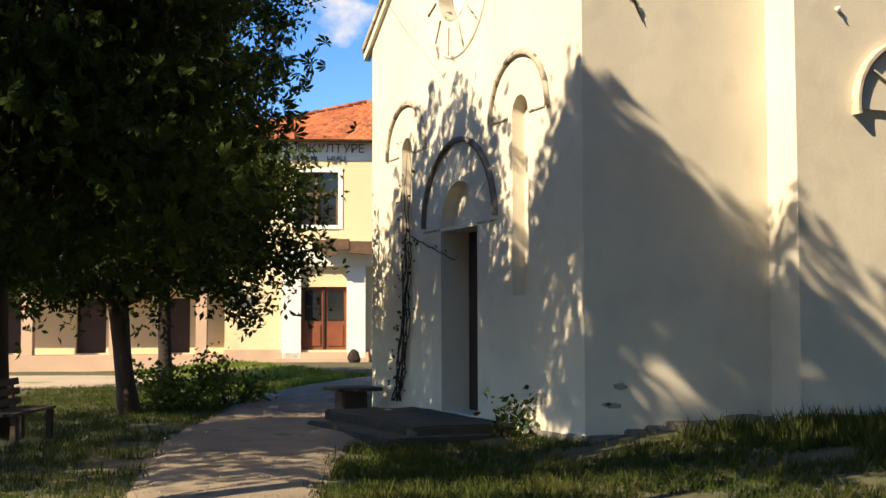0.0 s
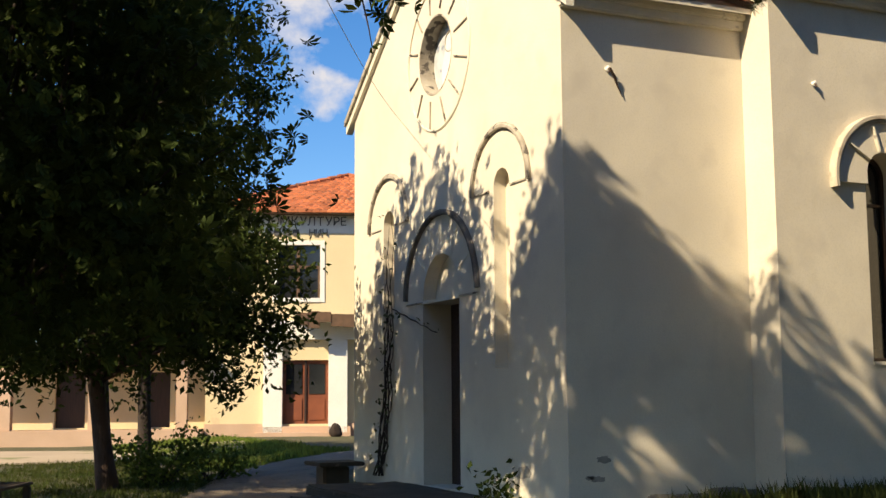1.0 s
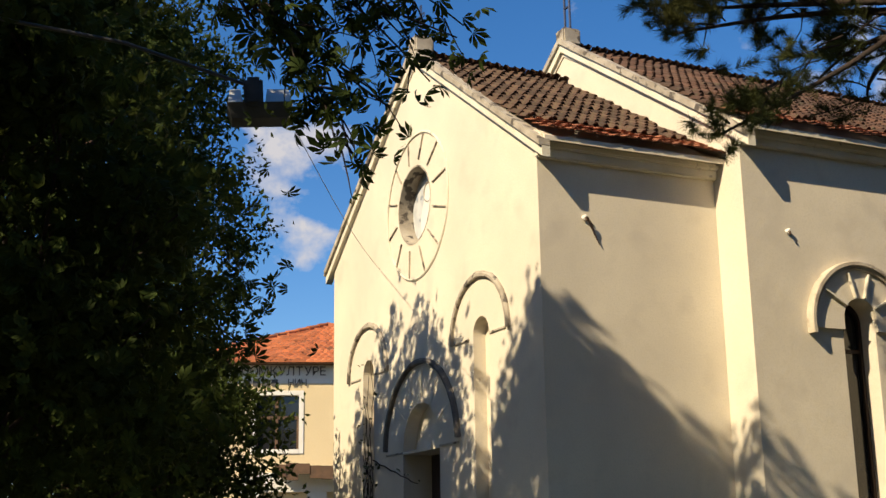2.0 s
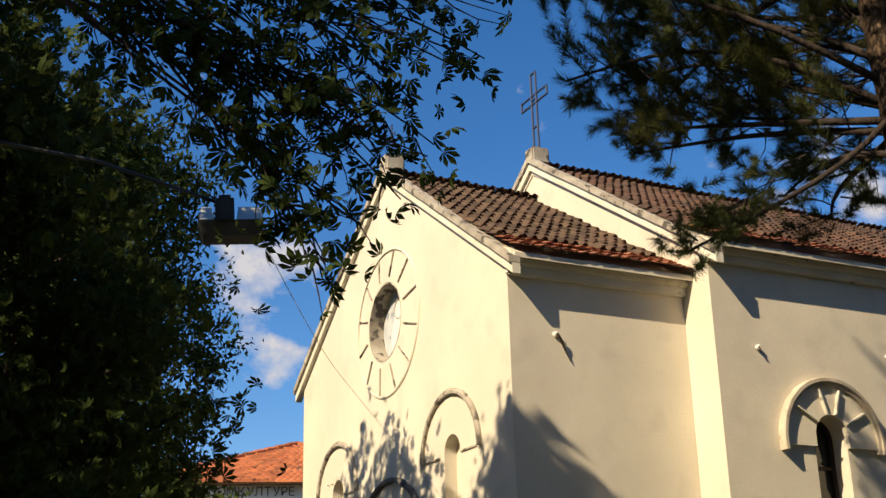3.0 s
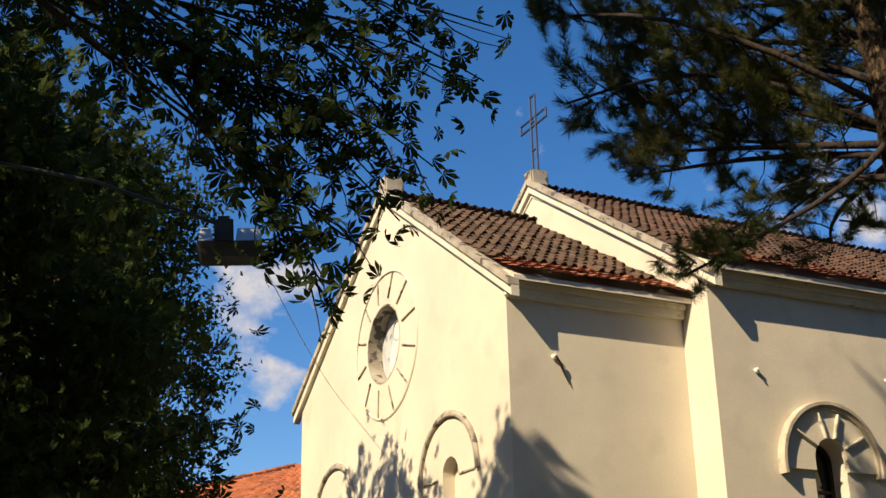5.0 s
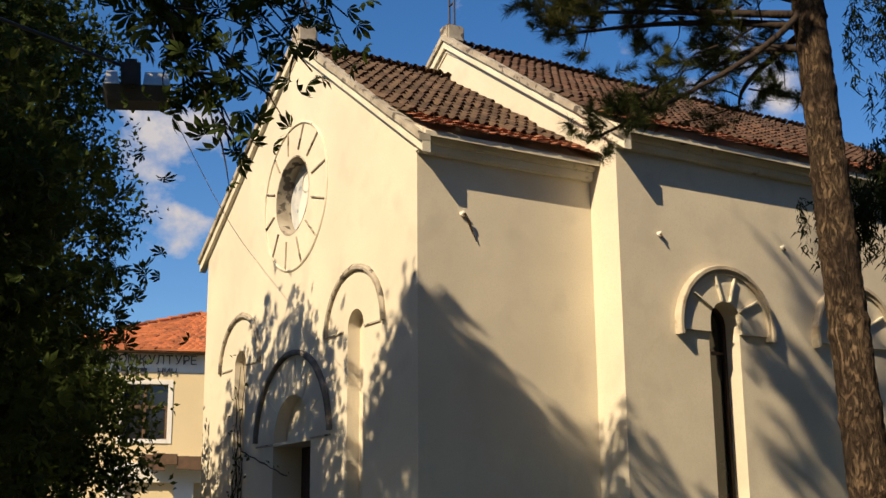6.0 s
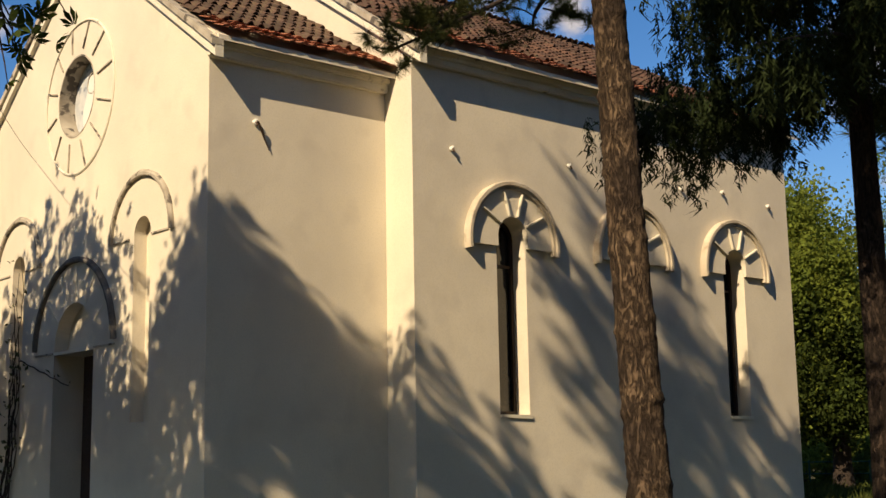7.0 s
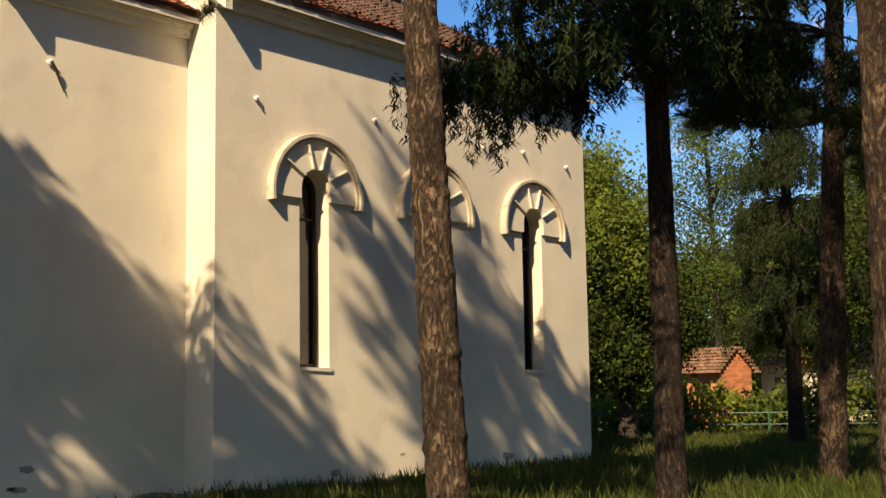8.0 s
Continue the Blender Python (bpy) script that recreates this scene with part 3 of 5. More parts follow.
def roof_side(parent, x0, x1, y_eave, z_eave, y_ridge, z_ridge, singles, rng, sag=0.0):
    """Tile courses on one slope, from the eave up: a flatter foot of newer flat tiles, old wavy tiles above."""
    run, rise = y_ridge - y_eave, z_ridge - z_eave
    knee = Vector((0, y_eave + 0.19 * run, z_eave + 0.165 * rise))
    foot, head = Vector((0, y_eave, z_eave)), Vector((0, y_ridge, z_ridge))
    low, top = (knee - foot).length, (head - knee).length
    across = Vector((1, 0, 0)) if run > 0 else Vector((-1, 0, 0))
    cols = int(round((x1 - x0) / 0.17))
    step = (x1 - x0) / cols
    kinds = {"old": (tile_mesh(), TILE), "new": (tile_mesh(0.18, 0.27, 0.02), NEW_TILE)}
    meshes = {k: mesh_of("tile", *q, m) for k, (q, m) in kinds.items()} if singles else None
    out = {"old": Soup(), "new": Soup()}
    courses = [("new", foot, knee, k / 4, low) for k in range(4)]
    rows = int(top / 0.29)
    courses += [("old", knee, head, r / (rows + 0.6), top) for r in range(rows + 1)]
    for kind, p, q, t, length in courses:
        up = (q - p).normalized()
        nrm = across.cross(up)
        for c in range(cols):
            worn = kind
            if kind == "new" and t > 0.7 and rng.random() < 0.45:
                worn = "old"
            x = x0 + c * step if across.x > 0 else x1 - c * step
            dip = -sag * (x - x0) / (x1 - x0) * (p.lerp(q, t).z - z_eave) / rise + 0.018 * noise.noise((x * 0.7, t * 3 + p.z, 4.0))
            o = Vector((x, 0, dip)) + p.lerp(q, t) + nrm * (0.02 + rng.normal() * 0.007)
            yaw = rng.normal() * 0.03
            a, b = (across * math.cos(yaw) + up * math.sin(yaw)), (up * math.cos(yaw) - across * math.sin(yaw))
            if singles:
                ob = put("tile", meshes[worn], parent)
                ob.matrix_basis = Matrix(((a.x, b.x, nrm.x, o.x), (a.y, b.y, nrm.y, o.y), (a.z, b.z, nrm.z, o.z), (0, 0, 0, 1)))
            else:
                tv, tf = kinds[worn][0]
                out[worn].add(([o + a * v[0] + b * v[1] + nrm * v[2] for v in tv], tf))
    return out


def joined_tiles(base, *slope):
    """A whole slope of tiles as two meshes, the old and the newer ones."""
    for kind, soup in roof_side(base, *slope).items():
        tagged(put("tile_course", mesh_of("tile_course", soup.v, soup.f, TILE_JOINED if kind == "old" else NEW_TILE_JOINED), base), kind="stuff")


LOW_EAVE, HIGH_EAVE = (-0.31, EZ + 0.18), (-D - 0.32, NEZ + 0.19)


def build_roofs():
    rng = np.random.default_rng(5)
    def deck(name, x0, x1, ye, ze, zr, sag=0.0):
        bm = bmesh.new()
        for s in (-1, 1):
            y0 = GY + s * (GY - ye)
            vs = [bm.verts.new(p) for p in ((x0, y0, ze - 0.02), (x1, y0, ze - 0.02), (x1, GY + s * 0.81 * (GY - ye), ze + 0.165 * (zr - ze) - 0.02), (x0, GY + s * 0.81 * (GY - ye), ze + 0.165 * (zr - ze) - 0.02), (x1, GY, zr - 0.03 - sag), (x0, GY, zr - 0.03))]
            ws = [bm.verts.new(v.co - Vector((0, 0, 0.07))) for v in vs]
            for k in ((0, 1, 2, 3), (3, 2, 4, 5)):
                bm.faces.new([vs[i] for i in k])
                bm.faces.new([ws[i] for i in k[::-1]])
            for i, q in ((0, 1), (1, 2), (2, 4), (4, 5), (5, 3), (3, 0)):
                bm.faces.new((vs[i], vs[q], ws[q], ws[i]))
        return part(name, bm, PLASTER, church, "old red-brown clay tile roof")
    low = deck("roof", -0.02, L, -0.27, EZ + 0.15, GZ - 0.02, 0.06)
    high = deck("roof", L - 0.02, E + 0.15, -D - 0.28, NEZ + 0.16, NGZ - 0.02, 0.13)
    for base, x0, x1, ye, ze, zr, sag in ((low, 0.0, L, *LOW_EAVE, GZ, 0.06), (high, L, E + 0.15, *HIGH_EAVE, NGZ, 0.13)):
        ridge = Soup()
        n = int((x1 - x0) / 0.36)
        for k in range(n):
            z = zr - sag * k / n + rng.normal() * 0.012
            ridge.add(tube([(x0 + k * 0.36, GY, z), (x0 + k * 0.36 + 0.4, GY, z - 0.03)], [0.10, 0.085], 10))
        put("ridge_tile", mesh_of("ridge_tile", ridge.v, ridge.f, TILE_JOINED), base)
        joined_tiles(base, x0, x1, GY + (GY - ye), ze, GY, zr, False, rng, sag)
    joined_tiles(high, L, E + 0.15, *HIGH_EAVE, GY, NGZ, False, rng, 0.13)
    # verge mouldings on the gables
    for x, hw, ze, zr, sc in ((0.0, GY + 0.28, EZ + 0.02, GZ + 0.14, 1.0), (L, GY + D + 0.3, NEZ, NGZ + 0.16, 1.0)):
        for s in (-1, 1):
            for w, lo, hi, m in ((0.075, -0.20, -0.04, TRIM), (0.12, -0.05, 0.055, OLD_TRIM)):
                bm = bmesh.new()
                n = 26
                rows = []
                for k in range(n + 1):
                    t = k / n
                    y, z = GY + s * hw * (1 - t), ze + (zr - ze) * t
                    j = 0.02 * noise.noise((k * 0.7, x, s * 3 + w)) if m is OLD_TRIM else 0.0
                    rows.append([bm.verts.new(p) for p in ((x - w + j, y, z + lo), (x - w + j, y, z + hi + j * 2), (x + 0.05, y, z + hi + j), (x + 0.05, y, z + lo))])
                for k in range(n):
                    for i in range(4):
                        q = (i + 1) % 4
                        bm.faces.new((rows[k][i], rows[k][q], rows[k + 1][q], rows[k + 1][i]))
                bm.faces.new(rows[0])
                bm.faces.new(rows[-1])
                part("verge", bm, m, church, "weathered gable coping")
    for x, z, h in ((0.10, GZ + 0.10, 0.30), (L + 0.10, NGZ + 0.08, 0.32)):
        box_part("ridge_block", (x - 0.18, GY - 0.15, z), (x + 0.18, GY + 0.15, z + h), OLD_TRIM, church, "weathered block carrying the cross", 0.03)
    return low


def cross(at, h, arm, gap, r):
    """An open cross of thin double rods."""
    ob = tagged(new("roof_cross"), "thin openwork iron cross on the gable block", "cross")
    ob.location = at
    za = h * 0.66
    rods = []
    for s in (-1, 1):
        rods += [((0, s * gap, 0), (0, s * gap, h)), ((0, -arm, za + s * gap), (0, arm, za + s * gap))]
    rods += [((0, -gap, h), (0, gap, h)), ((0, -arm, za - gap), (0, -arm, za + gap)), ((0, arm, za - gap), (0, arm, za + gap)), ((0, -gap, h * 0.3), (0, gap, h * 0.3)), ((0, -gap, za), (0, gap, za))]
    for a, b in rods:
        put("rod", mesh_of("rod", *tube([a, b], [r, r], 6), BLUE_IRON), ob)
    return ob


build_front()
build_narthex_side()
build_nave()
low_roof = build_roofs()
cross((L + 0.10, GY, NGZ + 0.38), 1.58, 0.46, 0.085, 0.024)
cross((0.10, GY, GZ + 0.38), 0.62, 0.14, 0.03, 0.010)


def wall_bracket(at, drop=0.0):
    ob = tagged(new("wall_bracket"), "small dark iron hook in a white plaster scar on the church wall", "bracket", "insulators on the wall")
    ob.location = at
    put("stem", mesh_of("stem", *tube([(0, 0.03, 0), (0, -0.04, 0.0), (0.01, -0.06, -0.05)], [0.02, 0.018, 0.016], 6), IRON), ob)
    # white cone standing in for the plaster scar round the hook
    put("insulator", mesh_of("insulator", *tube([(0, -0.01, 0.0), (0.0, -0.035, 0.015), (0.0, -0.06, 0.03)], [0.042, 0.028, 0.014], 8), WHITE_WALL), ob)
    if drop:
        put("wire_end", mesh_of("wire_end", *tube([(0, -0.08, 0), (0.08, -0.05, -0.10), (0.14, -0.03, -0.22), (0.22, -0.02, -0.36)], [0.014, 0.022, 0.012, 0.006], 6), IRON), ob)


wall_bracket((0.70, 0, 5.63), 1)
for x, z in ((3.64, 5.57), (6.10, 5.65), (8.87, 5.62), (10.03, 5.70), (11.40, 5.60)):
    wall_bracket((x, -D, z))


def steps():
    ob = tagged(new("door_steps"), "worn concrete steps before the church door, shade put into their dark colour", "steps")
    for depth, y0, y1, top in ((2.1, 1.65, 5.2, -0.24), (1.6, 1.95, 5.9, -0.115)):
        bm = bmesh.new()
        box(bm, (-depth, y0, -0.5), (0.0, y1, top), None, 0.03)
        bmesh.ops.subdivide_edges(bm, edges=[e for e in bm.edges if e.calc_length() > 0.5], cuts=9, use_grid_fill=True)
        for v in bm.verts:
            v.co += Vector((noise.noise(v.co * 1.7), noise.noise(v.co * 1.7 + Vector((5, 0, 0))), 0.6 * noise.noise(v.co * 2.1 + Vector((0, 7, 0))))) * 0.05
        part("step", bm, STEP, ob)


steps()

# ---- trees ----
def inside(rng, n, centre, radii, hollow=0.35):
    """Points in an ellipsoid, thinner towards its middle."""
    d = rng.normal(size=(n, 3))
    d /= np.linalg.norm(d, axis=1)[:, None]
    r = (hollow ** 3 + (1 - hollow ** 3) * rng.random(n)) ** (1 / 3)
    return np.array(centre) + d * r[:, None] * np.array(radii)


def trunk_tube(base, top, r0, r1, rng, bend=0.15, sides=14, n=18, knobs=0.0, flare=1.35, plates=False):
    """A tapered trunk with a widened foot and a slight bend."""
    base, top = Vector(base), Vector(top)
    ph = rng.uniform(0, 6)
    path, rad = [], []
    for k in range(n + 1):
        t = k / n
        p = base.lerp(top, t)
        p.x += bend * math.sin(ph + t * 4.0) * t * (1 - 0.4 * t)
        p.y += bend * math.cos(ph * 1.7 + t * 3.3) * t * (1 - 0.4 * t)
        path.append(p)
        f = 1 + (flare - 1) * max(0, 1 - t * n / 2.2) ** 2
        rad.append((r0 + (r1 - r0) * t) * f)
    vs, fs = tube(path, rad, sides)
    if knobs:
        out = []
        for i, v in enumerate(vs):
            c = path[i // sides]
            d = v - c
            j = noise.noise(v * 3.1) * 0.6 + noise.noise((v.x * 11, v.y * 11, v.z * 4.5)) * 0.7
            if plates:
                near = noise.voronoi((v.x * 15, v.y * 15, v.z * 7.5))[0]
                ringed = max(0.0, 1 - abs(((v.z + 0.12 * noise.noise((v.x * 3, v.y * 3, 0))) % 0.62) - 0.3) / 0.05)
                j = noise.noise(v * 3.1) * 0.4 + min(near[1] - near[0], 0.4) * 1.6 + ringed * 1.1 - 0.4
            out.append(c + d * (1 + knobs * j))
        vs = out
    return vs, fs, path


def limb(a, b, r0, r1, rng, sag=0.0, n=5, sides=5):
    a, b = Vector(a), Vector(b)
    path = []
    j = Vector(rng.normal(size=3) * 0.06 * (b - a).length)
    for k in range(n + 1):
        t = k / n
        p = a.lerp(b, t) + j * math.sin(math.pi * t)
        p.z += sag * math.sin(math.pi * t)
        path.append(p)
    return tube(path, [r0 + (r1 - r0) * k / n for k in range(n + 1)], sides)


def twig_cluster(n, length, width, spread, rng):
    vs, fs = [], []
    lv, lf = leaf_simple(length, width)
    for k in range(n):
        m = Matrix.LocRotScale(Vector(rng.normal(size=3) * spread), Euler(rng.uniform(-3, 3, 3)), Vector((1, 1, 1)) * rng.uniform(0.7, 1.2))
        o = len(vs)
        vs += [tuple(m @ Vector(p)) for p in lv]
        fs += [tuple(i + o for i in f) for f in lf]
    return vs, fs


def leafy_tree(name, label, base, top, r0, masses, leaf, mat, seed, clump=0.55, per=60, bark=None, size=(0.7, 1.25), facing=None, category="tree", sprays=(), spray_leaf=None):
    """A tree: trunk with limbs, and a crown of leaf clumps. masses: (centre, radii, clumps)."""
    rng = np.random.default_rng(seed)
    ob = tagged(new(name), label, category)
    base = Vector((base[0], base[1], ground_z(base[0], base[1]) - 0.12))
    vs, fs, path = trunk_tube(base, top, r0, r0 * 0.35, rng, 0.22, 12, 16, 0.06)
    wood = Soup().add((vs, fs))
    places = []
    for centre, radii, count in masses:
        cs = inside(rng, count, centre, radii)
        for i, c in enumerate(cs):
            k = rng.uniform(0.75, 1.3) * clump
            q = c + rng.normal(size=(per, 3)) * k * np.array((0.62, 0.62, 0.42))
            places.append(q)
            if i % 3 == 0:
                h = min(max(c[2] - 0.55 * math.hypot(c[0] - base.x, c[1] - base.y), base.z + 2.3), path[-1].z - 0.2)
                a = min(path, key=lambda p: abs(p.z - h))
                wood.add(limb(a, c, r0 * rng.uniform(0.12, 0.34), 0.012, rng, 0.25))
    hanging = []
    for start, end, r in sprays:
        wood.add(limb(start, end, r, 0.006, rng, 0.12, 7))
        a, b = np.array(start), np.array(end)
        n = int(np.linalg.norm(b - a) * 17)
        t = rng.uniform(0.25, 1.0, n) ** 0.7
        side = rng.normal(size=(n, 3)) * 0.14
        p = a + (b - a) * t[:, None] + side
        p[:, 2] += 0.12 * np.sin(np.pi * t) - 0.08
        hanging.append(p)
        for q, s in zip(p[::3], t[::3]):
            o = a + (b - a) * max(s - 0.08, 0)
            wood.add(limb((o[0], o[1], o[2] + 0.12 * math.sin(math.pi * s)), q, 0.008, 0.003, rng, 0.02, 3, 4))
    put("trunk", mesh_of("trunk", wood.v, wood.f, bark or DARK_BARK, True), ob)
    strewn("crown", leaf, np.concatenate(places), mat, rng, size, facing, ob)
    if hanging:
        strewn("hanging_spray", spray_leaf, np.concatenate(hanging), mat, rng, size, facing, ob)
    return ob


def tuft(rng, n, length, width, shoot=0.24):
    """A pine shoot: needles set all round a twig that points along y, slanting forward."""
    vs, fs = [], []
    for k in range(n):
        t = rng.random()
        a = rng.uniform(0, 2 * math.pi)
        d = Vector((math.cos(a), 0.55 + 0.9 * t, math.sin(a))).normalized()
        s = d.cross(Vector(rng.normal(size=3))).normalized() * width
        root = Vector((0, shoot * (t - 0.75), 0))
        o = len(vs)
        vs += [tuple(root + s), tuple(root - s), tuple(root + d * length * rng.uniform(0.75, 1.1))]
        fs.append((o, o + 1, o + 2))
    return vs, fs


def pine(name, label, base, height, r0, first, spread, whorls, seed, bark, mat, taper=None, extra=(), droop=-0.15, tufts=16, length=0.13, lean=(0, 0), needles=46, width=0.0035):
    """A pine: bare trunk with flaking bark, whorls of limbs from a first height, tufts at the shoots' ends."""
    rng = np.random.default_rng(seed)
    ob = tagged(new(name), label, "pine tree")
    base = Vector((base[0], base[1], ground_z(base[0], base[1]) - 0.1))
    top = base + Vector((lean[0], lean[1], height))
    fine = bark is BARK
    vs, fs, path = trunk_tube(base, top, r0, r0 * 0.3, rng, 0.10, 56 if fine else 14, 420 if fine else 24, 0.11 if fine else 0.07, 1.15, fine)
    put("trunk", mesh_of("trunk", vs, fs, bark, True), ob)
    wood = Soup()
    tips, ways = [], []

    def bough(a, b, r):
        wood.add(limb(a, b, r, 0.010, rng, 0.12, 7, 6))
        a, b = Vector(a), Vector(b)
        ln = (b - a).length
        for k in range(int(tufts * ln / 3) + 3):
            t = rng.uniform(0.2 if ln < 2.2 else 0.32, 1.0)
            o = a.lerp(b, t) + Vector((0, 0, 0.12 * math.sin(math.pi * t)))
            side = (b - a).normalized().cross(Vector((0, 0, 1))) * rng.choice((-1, 1))
            e = o + (side * rng.uniform(0.15, 0.75) + (b - a).normalized() * rng.uniform(0.1, 0.5)) * (0.35 + 0.9 * (1 - t) + 0.3) + Vector((0, 0, rng.normal() * 0.16))
            wood.add(limb(o, e, 0.009, 0.004, rng, 0.03, 3, 4))
            tips.append(e)
            for q in range(3):
                tips.append(o.lerp(e, rng.uniform(0.5, 1.0)) + Vector(rng.normal(size=3) * 0.10))
            ways.extend((e - o).normalized() + Vector(rng.normal(size=3) * 0.35) + Vector((0, 0, 0.35)) for q in range(4))
        tips.append(b)
        ways.append((b - a).normalized() + Vector((0, 0, 0.3)))
    for w in range(whorls):
        f = w / max(whorls - 1, 1)
        z = first + (height - 0.4 - first) * f
        a = min(path, key=lambda p: abs(p.z - base.z - z))
        for k in range(4):
            t = rng.uniform(0, 2 * math.pi)
            ln = spread * (1 - (taper * f if taper else 0.5 * f ** 2)) * rng.uniform(0.65, 1.12)
            bough(a, a + Vector((math.cos(t) * ln, math.sin(t) * ln, (droop + 0.35 * f) * ln + rng.normal() * 0.15)), r0 * 0.26 * (1 - 0.5 * f))
    for z, e in extra:
        a = min(path, key=lambda p: abs(p.z - z))
        bough(a, e, r0 * 0.2)
    tagged(put("branchwork", mesh_of("branchwork", wood.v, wood.f, DARK_BARK, True), ob), kind="stuff")
    strewn("crown", tuft(rng, needles, length, width), [tuple(t) for t in tips], mat, rng, (0.8, 1.3), None, ob, aim=[tuple(w) for w in ways])
    return ob


def spruce(name, label, base, height, r0, first, spread, whorls, seed, mat=None, bark=None, combs=26):
    """A spruce: drooping boughs with hanging twigs of short needles."""
    rng = np.random.default_rng(seed)
    ob = tagged(new(name), label, "spruce tree")
    base = Vector((base[0], base[1], ground_z(base[0], base[1]) - 0.1))
    vs, fs, path = trunk_tube(base, base + Vector((0, 0, height)), r0, 0.04, rng, 0.08, 14, 40, 0.08, 1.2)
    put("trunk", mesh_of("trunk", vs, fs, bark or DARK_BARK, True), ob)
    wood, drops = Soup(), []
    for w in range(whorls):
        f = w / (whorls - 1)
        a = min(path, key=lambda p: abs(p.z - base.z - first - (height - 0.3 - first) * f))
        for k in range(8):
            t, ln = rng.uniform(0, 2 * math.pi), spread * (1 - 0.85 * f) * rng.uniform(0.7, 1.1)
            b = a + Vector((math.cos(t) * ln, math.sin(t) * ln, -0.18 * ln + rng.normal() * 0.1))
            wood.add(limb(a, b, 0.035, 0.008, rng, 0.2, 5, 5))
            for q in range(int(combs * ln / 3) + 3):
                s = rng.uniform(0.2, 1.0)
                o = a.lerp(b, s) + Vector((rng.normal() * 0.22, rng.normal() * 0.22, 0.2 * math.sin(math.pi * s)))
                drops.append(o)
    # a hanging twig: needles in a narrow curtain
    tv, tf = [], []
    for k in range(60):
        z = -rng.uniform(0, 0.62)
        d = Vector((rng.normal(), rng.normal(), -1.6)).normalized() * rng.uniform(0.06, 0.14)
        s = d.cross(Vector(rng.normal(size=3))).normalized() * 0.011
        p = Vector((rng.normal() * 0.03, rng.normal() * 0.03, z))
        o = len(tv)
        tv += [tuple(p + s), tuple(p - s), tuple(p + d)]
        tf.append((o, o + 1, o + 2))
    tagged(put("branchwork", mesh_of("branchwork", wood.v, wood.f, DARK_BARK, True), ob), kind="stuff")
    strewn("crown", (tv, tf), [tuple(t) for t in drops], mat or SPRUCE, rng, (0.7, 1.35), 0.12, ob)
    return ob


rng0 = np.random.default_rng(2)
TWIG = twig_cluster(7, 0.15, 0.075, 0.13, rng0)
FAR_TWIG = twig_cluster(20, 0.135, 0.075, 0.28, rng0)
PALM = leaf_palmate(0.155)
SMALL_PALM = leaf_palmate(0.115)

leafy_tree("chestnut_tree", "tall dark horse chestnut beside the wooden bench", (-6.75, 5.6), (-7.2, 3.0, 9.6), 0.19,
           [((-7.4, 2.25, 6.3), (3.2, 2.6, 4.2), 205), ((-6.6, 1.6, 3.2), (3.1, 2.2, 1.5), 60), ((-4.9, 1.2, 4.2), (1.3, 1.6, 2.4), 26), ((-6.6, -0.4, 6.7), (0.9, 0.85, 0.9), 26)], PALM, CHESTNUT, 11, 0.52, 46)
leafy_tree("chestnut_tree", "horse chestnut with long hanging branches of palmate leaves", (-11.0, -4.6), (-10.0, -4.0, 11.2), 0.26,
           [((-8.6, -3.4, 7.6), (3.3, 2.4, 3.0), 66), ((-9.5, -3.75, 11.3), (1.0, 0.8, 1.1), 17), ((-8.9, -4.95, 10.95), (1.2, 1.3, 1.2), 24), ((-8.4, -5.6, 7.0), (1.8, 1.2, 0.9), 12)], PALM, CHESTNUT, 12, 0.47, 60, spray_leaf=SMALL_PALM,
           sprays=[((-8.6, -5.2, 6.9), e, 0.03) for e in ((-3.9, -6.85, 5.95), (-4.15, -6.7, 5.45), (-4.4, -6.6, 5.85), (-5.0, -6.3, 6.1), (-5.6, -6.2, 5.9), (-6.1, -6.0, 5.7))]
           + [((-7.4, -5.6, 6.4), e, 0.022) for e in ((-4.35, -6.6, 4.75), (-4.7, -6.45, 4.95), (-5.0, -6.3, 5.2), (-5.4, -6.2, 5.2), (-4.8, -6.4, 4.25), (-5.0, -6.3, 4.5))]
           + [((-6.2, -5.95, 5.6), e, 0.014) for e in ((-5.3, -6.2, 4.6), (-5.0, -6.3, 3.95), (-5.2, -6.25, 4.2), (-5.7, -6.1, 4.85))]
           + [((-5.9, -6.0, 5.5), e, 0.014) for e in ((-5.02, -6.3, 3.85), (-4.45, -6.35, 4.5), (-4.2, -6.4, 4.95))]
           + [((-6.4, -6.0, 6.1), e, 0.018) for e in ((-3.75, -6.4, 5.75), (-4.3, -6.3, 5.3), (-5.1, -6.2, 4.9), (-4.6, -6.3, 4.8))])
leafy_tree("lime_tree", "dark leafy tree with a leaning trunk by the path", (-4.25, 9.1), (-5.6, 9.6, 10.5), 0.165,
           [((-4.6, 10.6, 7.1), (3.5, 2.8, 4.9), 190), ((-4.6, 8.8, 3.4), (3.4, 3.0, 1.7), 80), ((-2.6, 8.6, 3.0), (1.4, 1.6, 1.6), 26), ((-4.4, 10.4, 10.4), (2.7, 2.3, 2.6), 80)], TWIG, CHESTNUT, 13, 0.62, 40, bark=TRUNK_BARK)
leafy_tree("lime_tree", "dark leafy tree behind the lawn before the yellow building", (-2.3, 16.2), (-2.6, 16.0, 8.5), 0.17,
           [((-2.6, 16.0, 6.0), (2.4, 2.2, 3.2), 70), ((-2.4, 15.8, 3.4), (2.2, 1.8, 1.0), 30)], TWIG, CHESTNUT, 14, 0.62, 36)
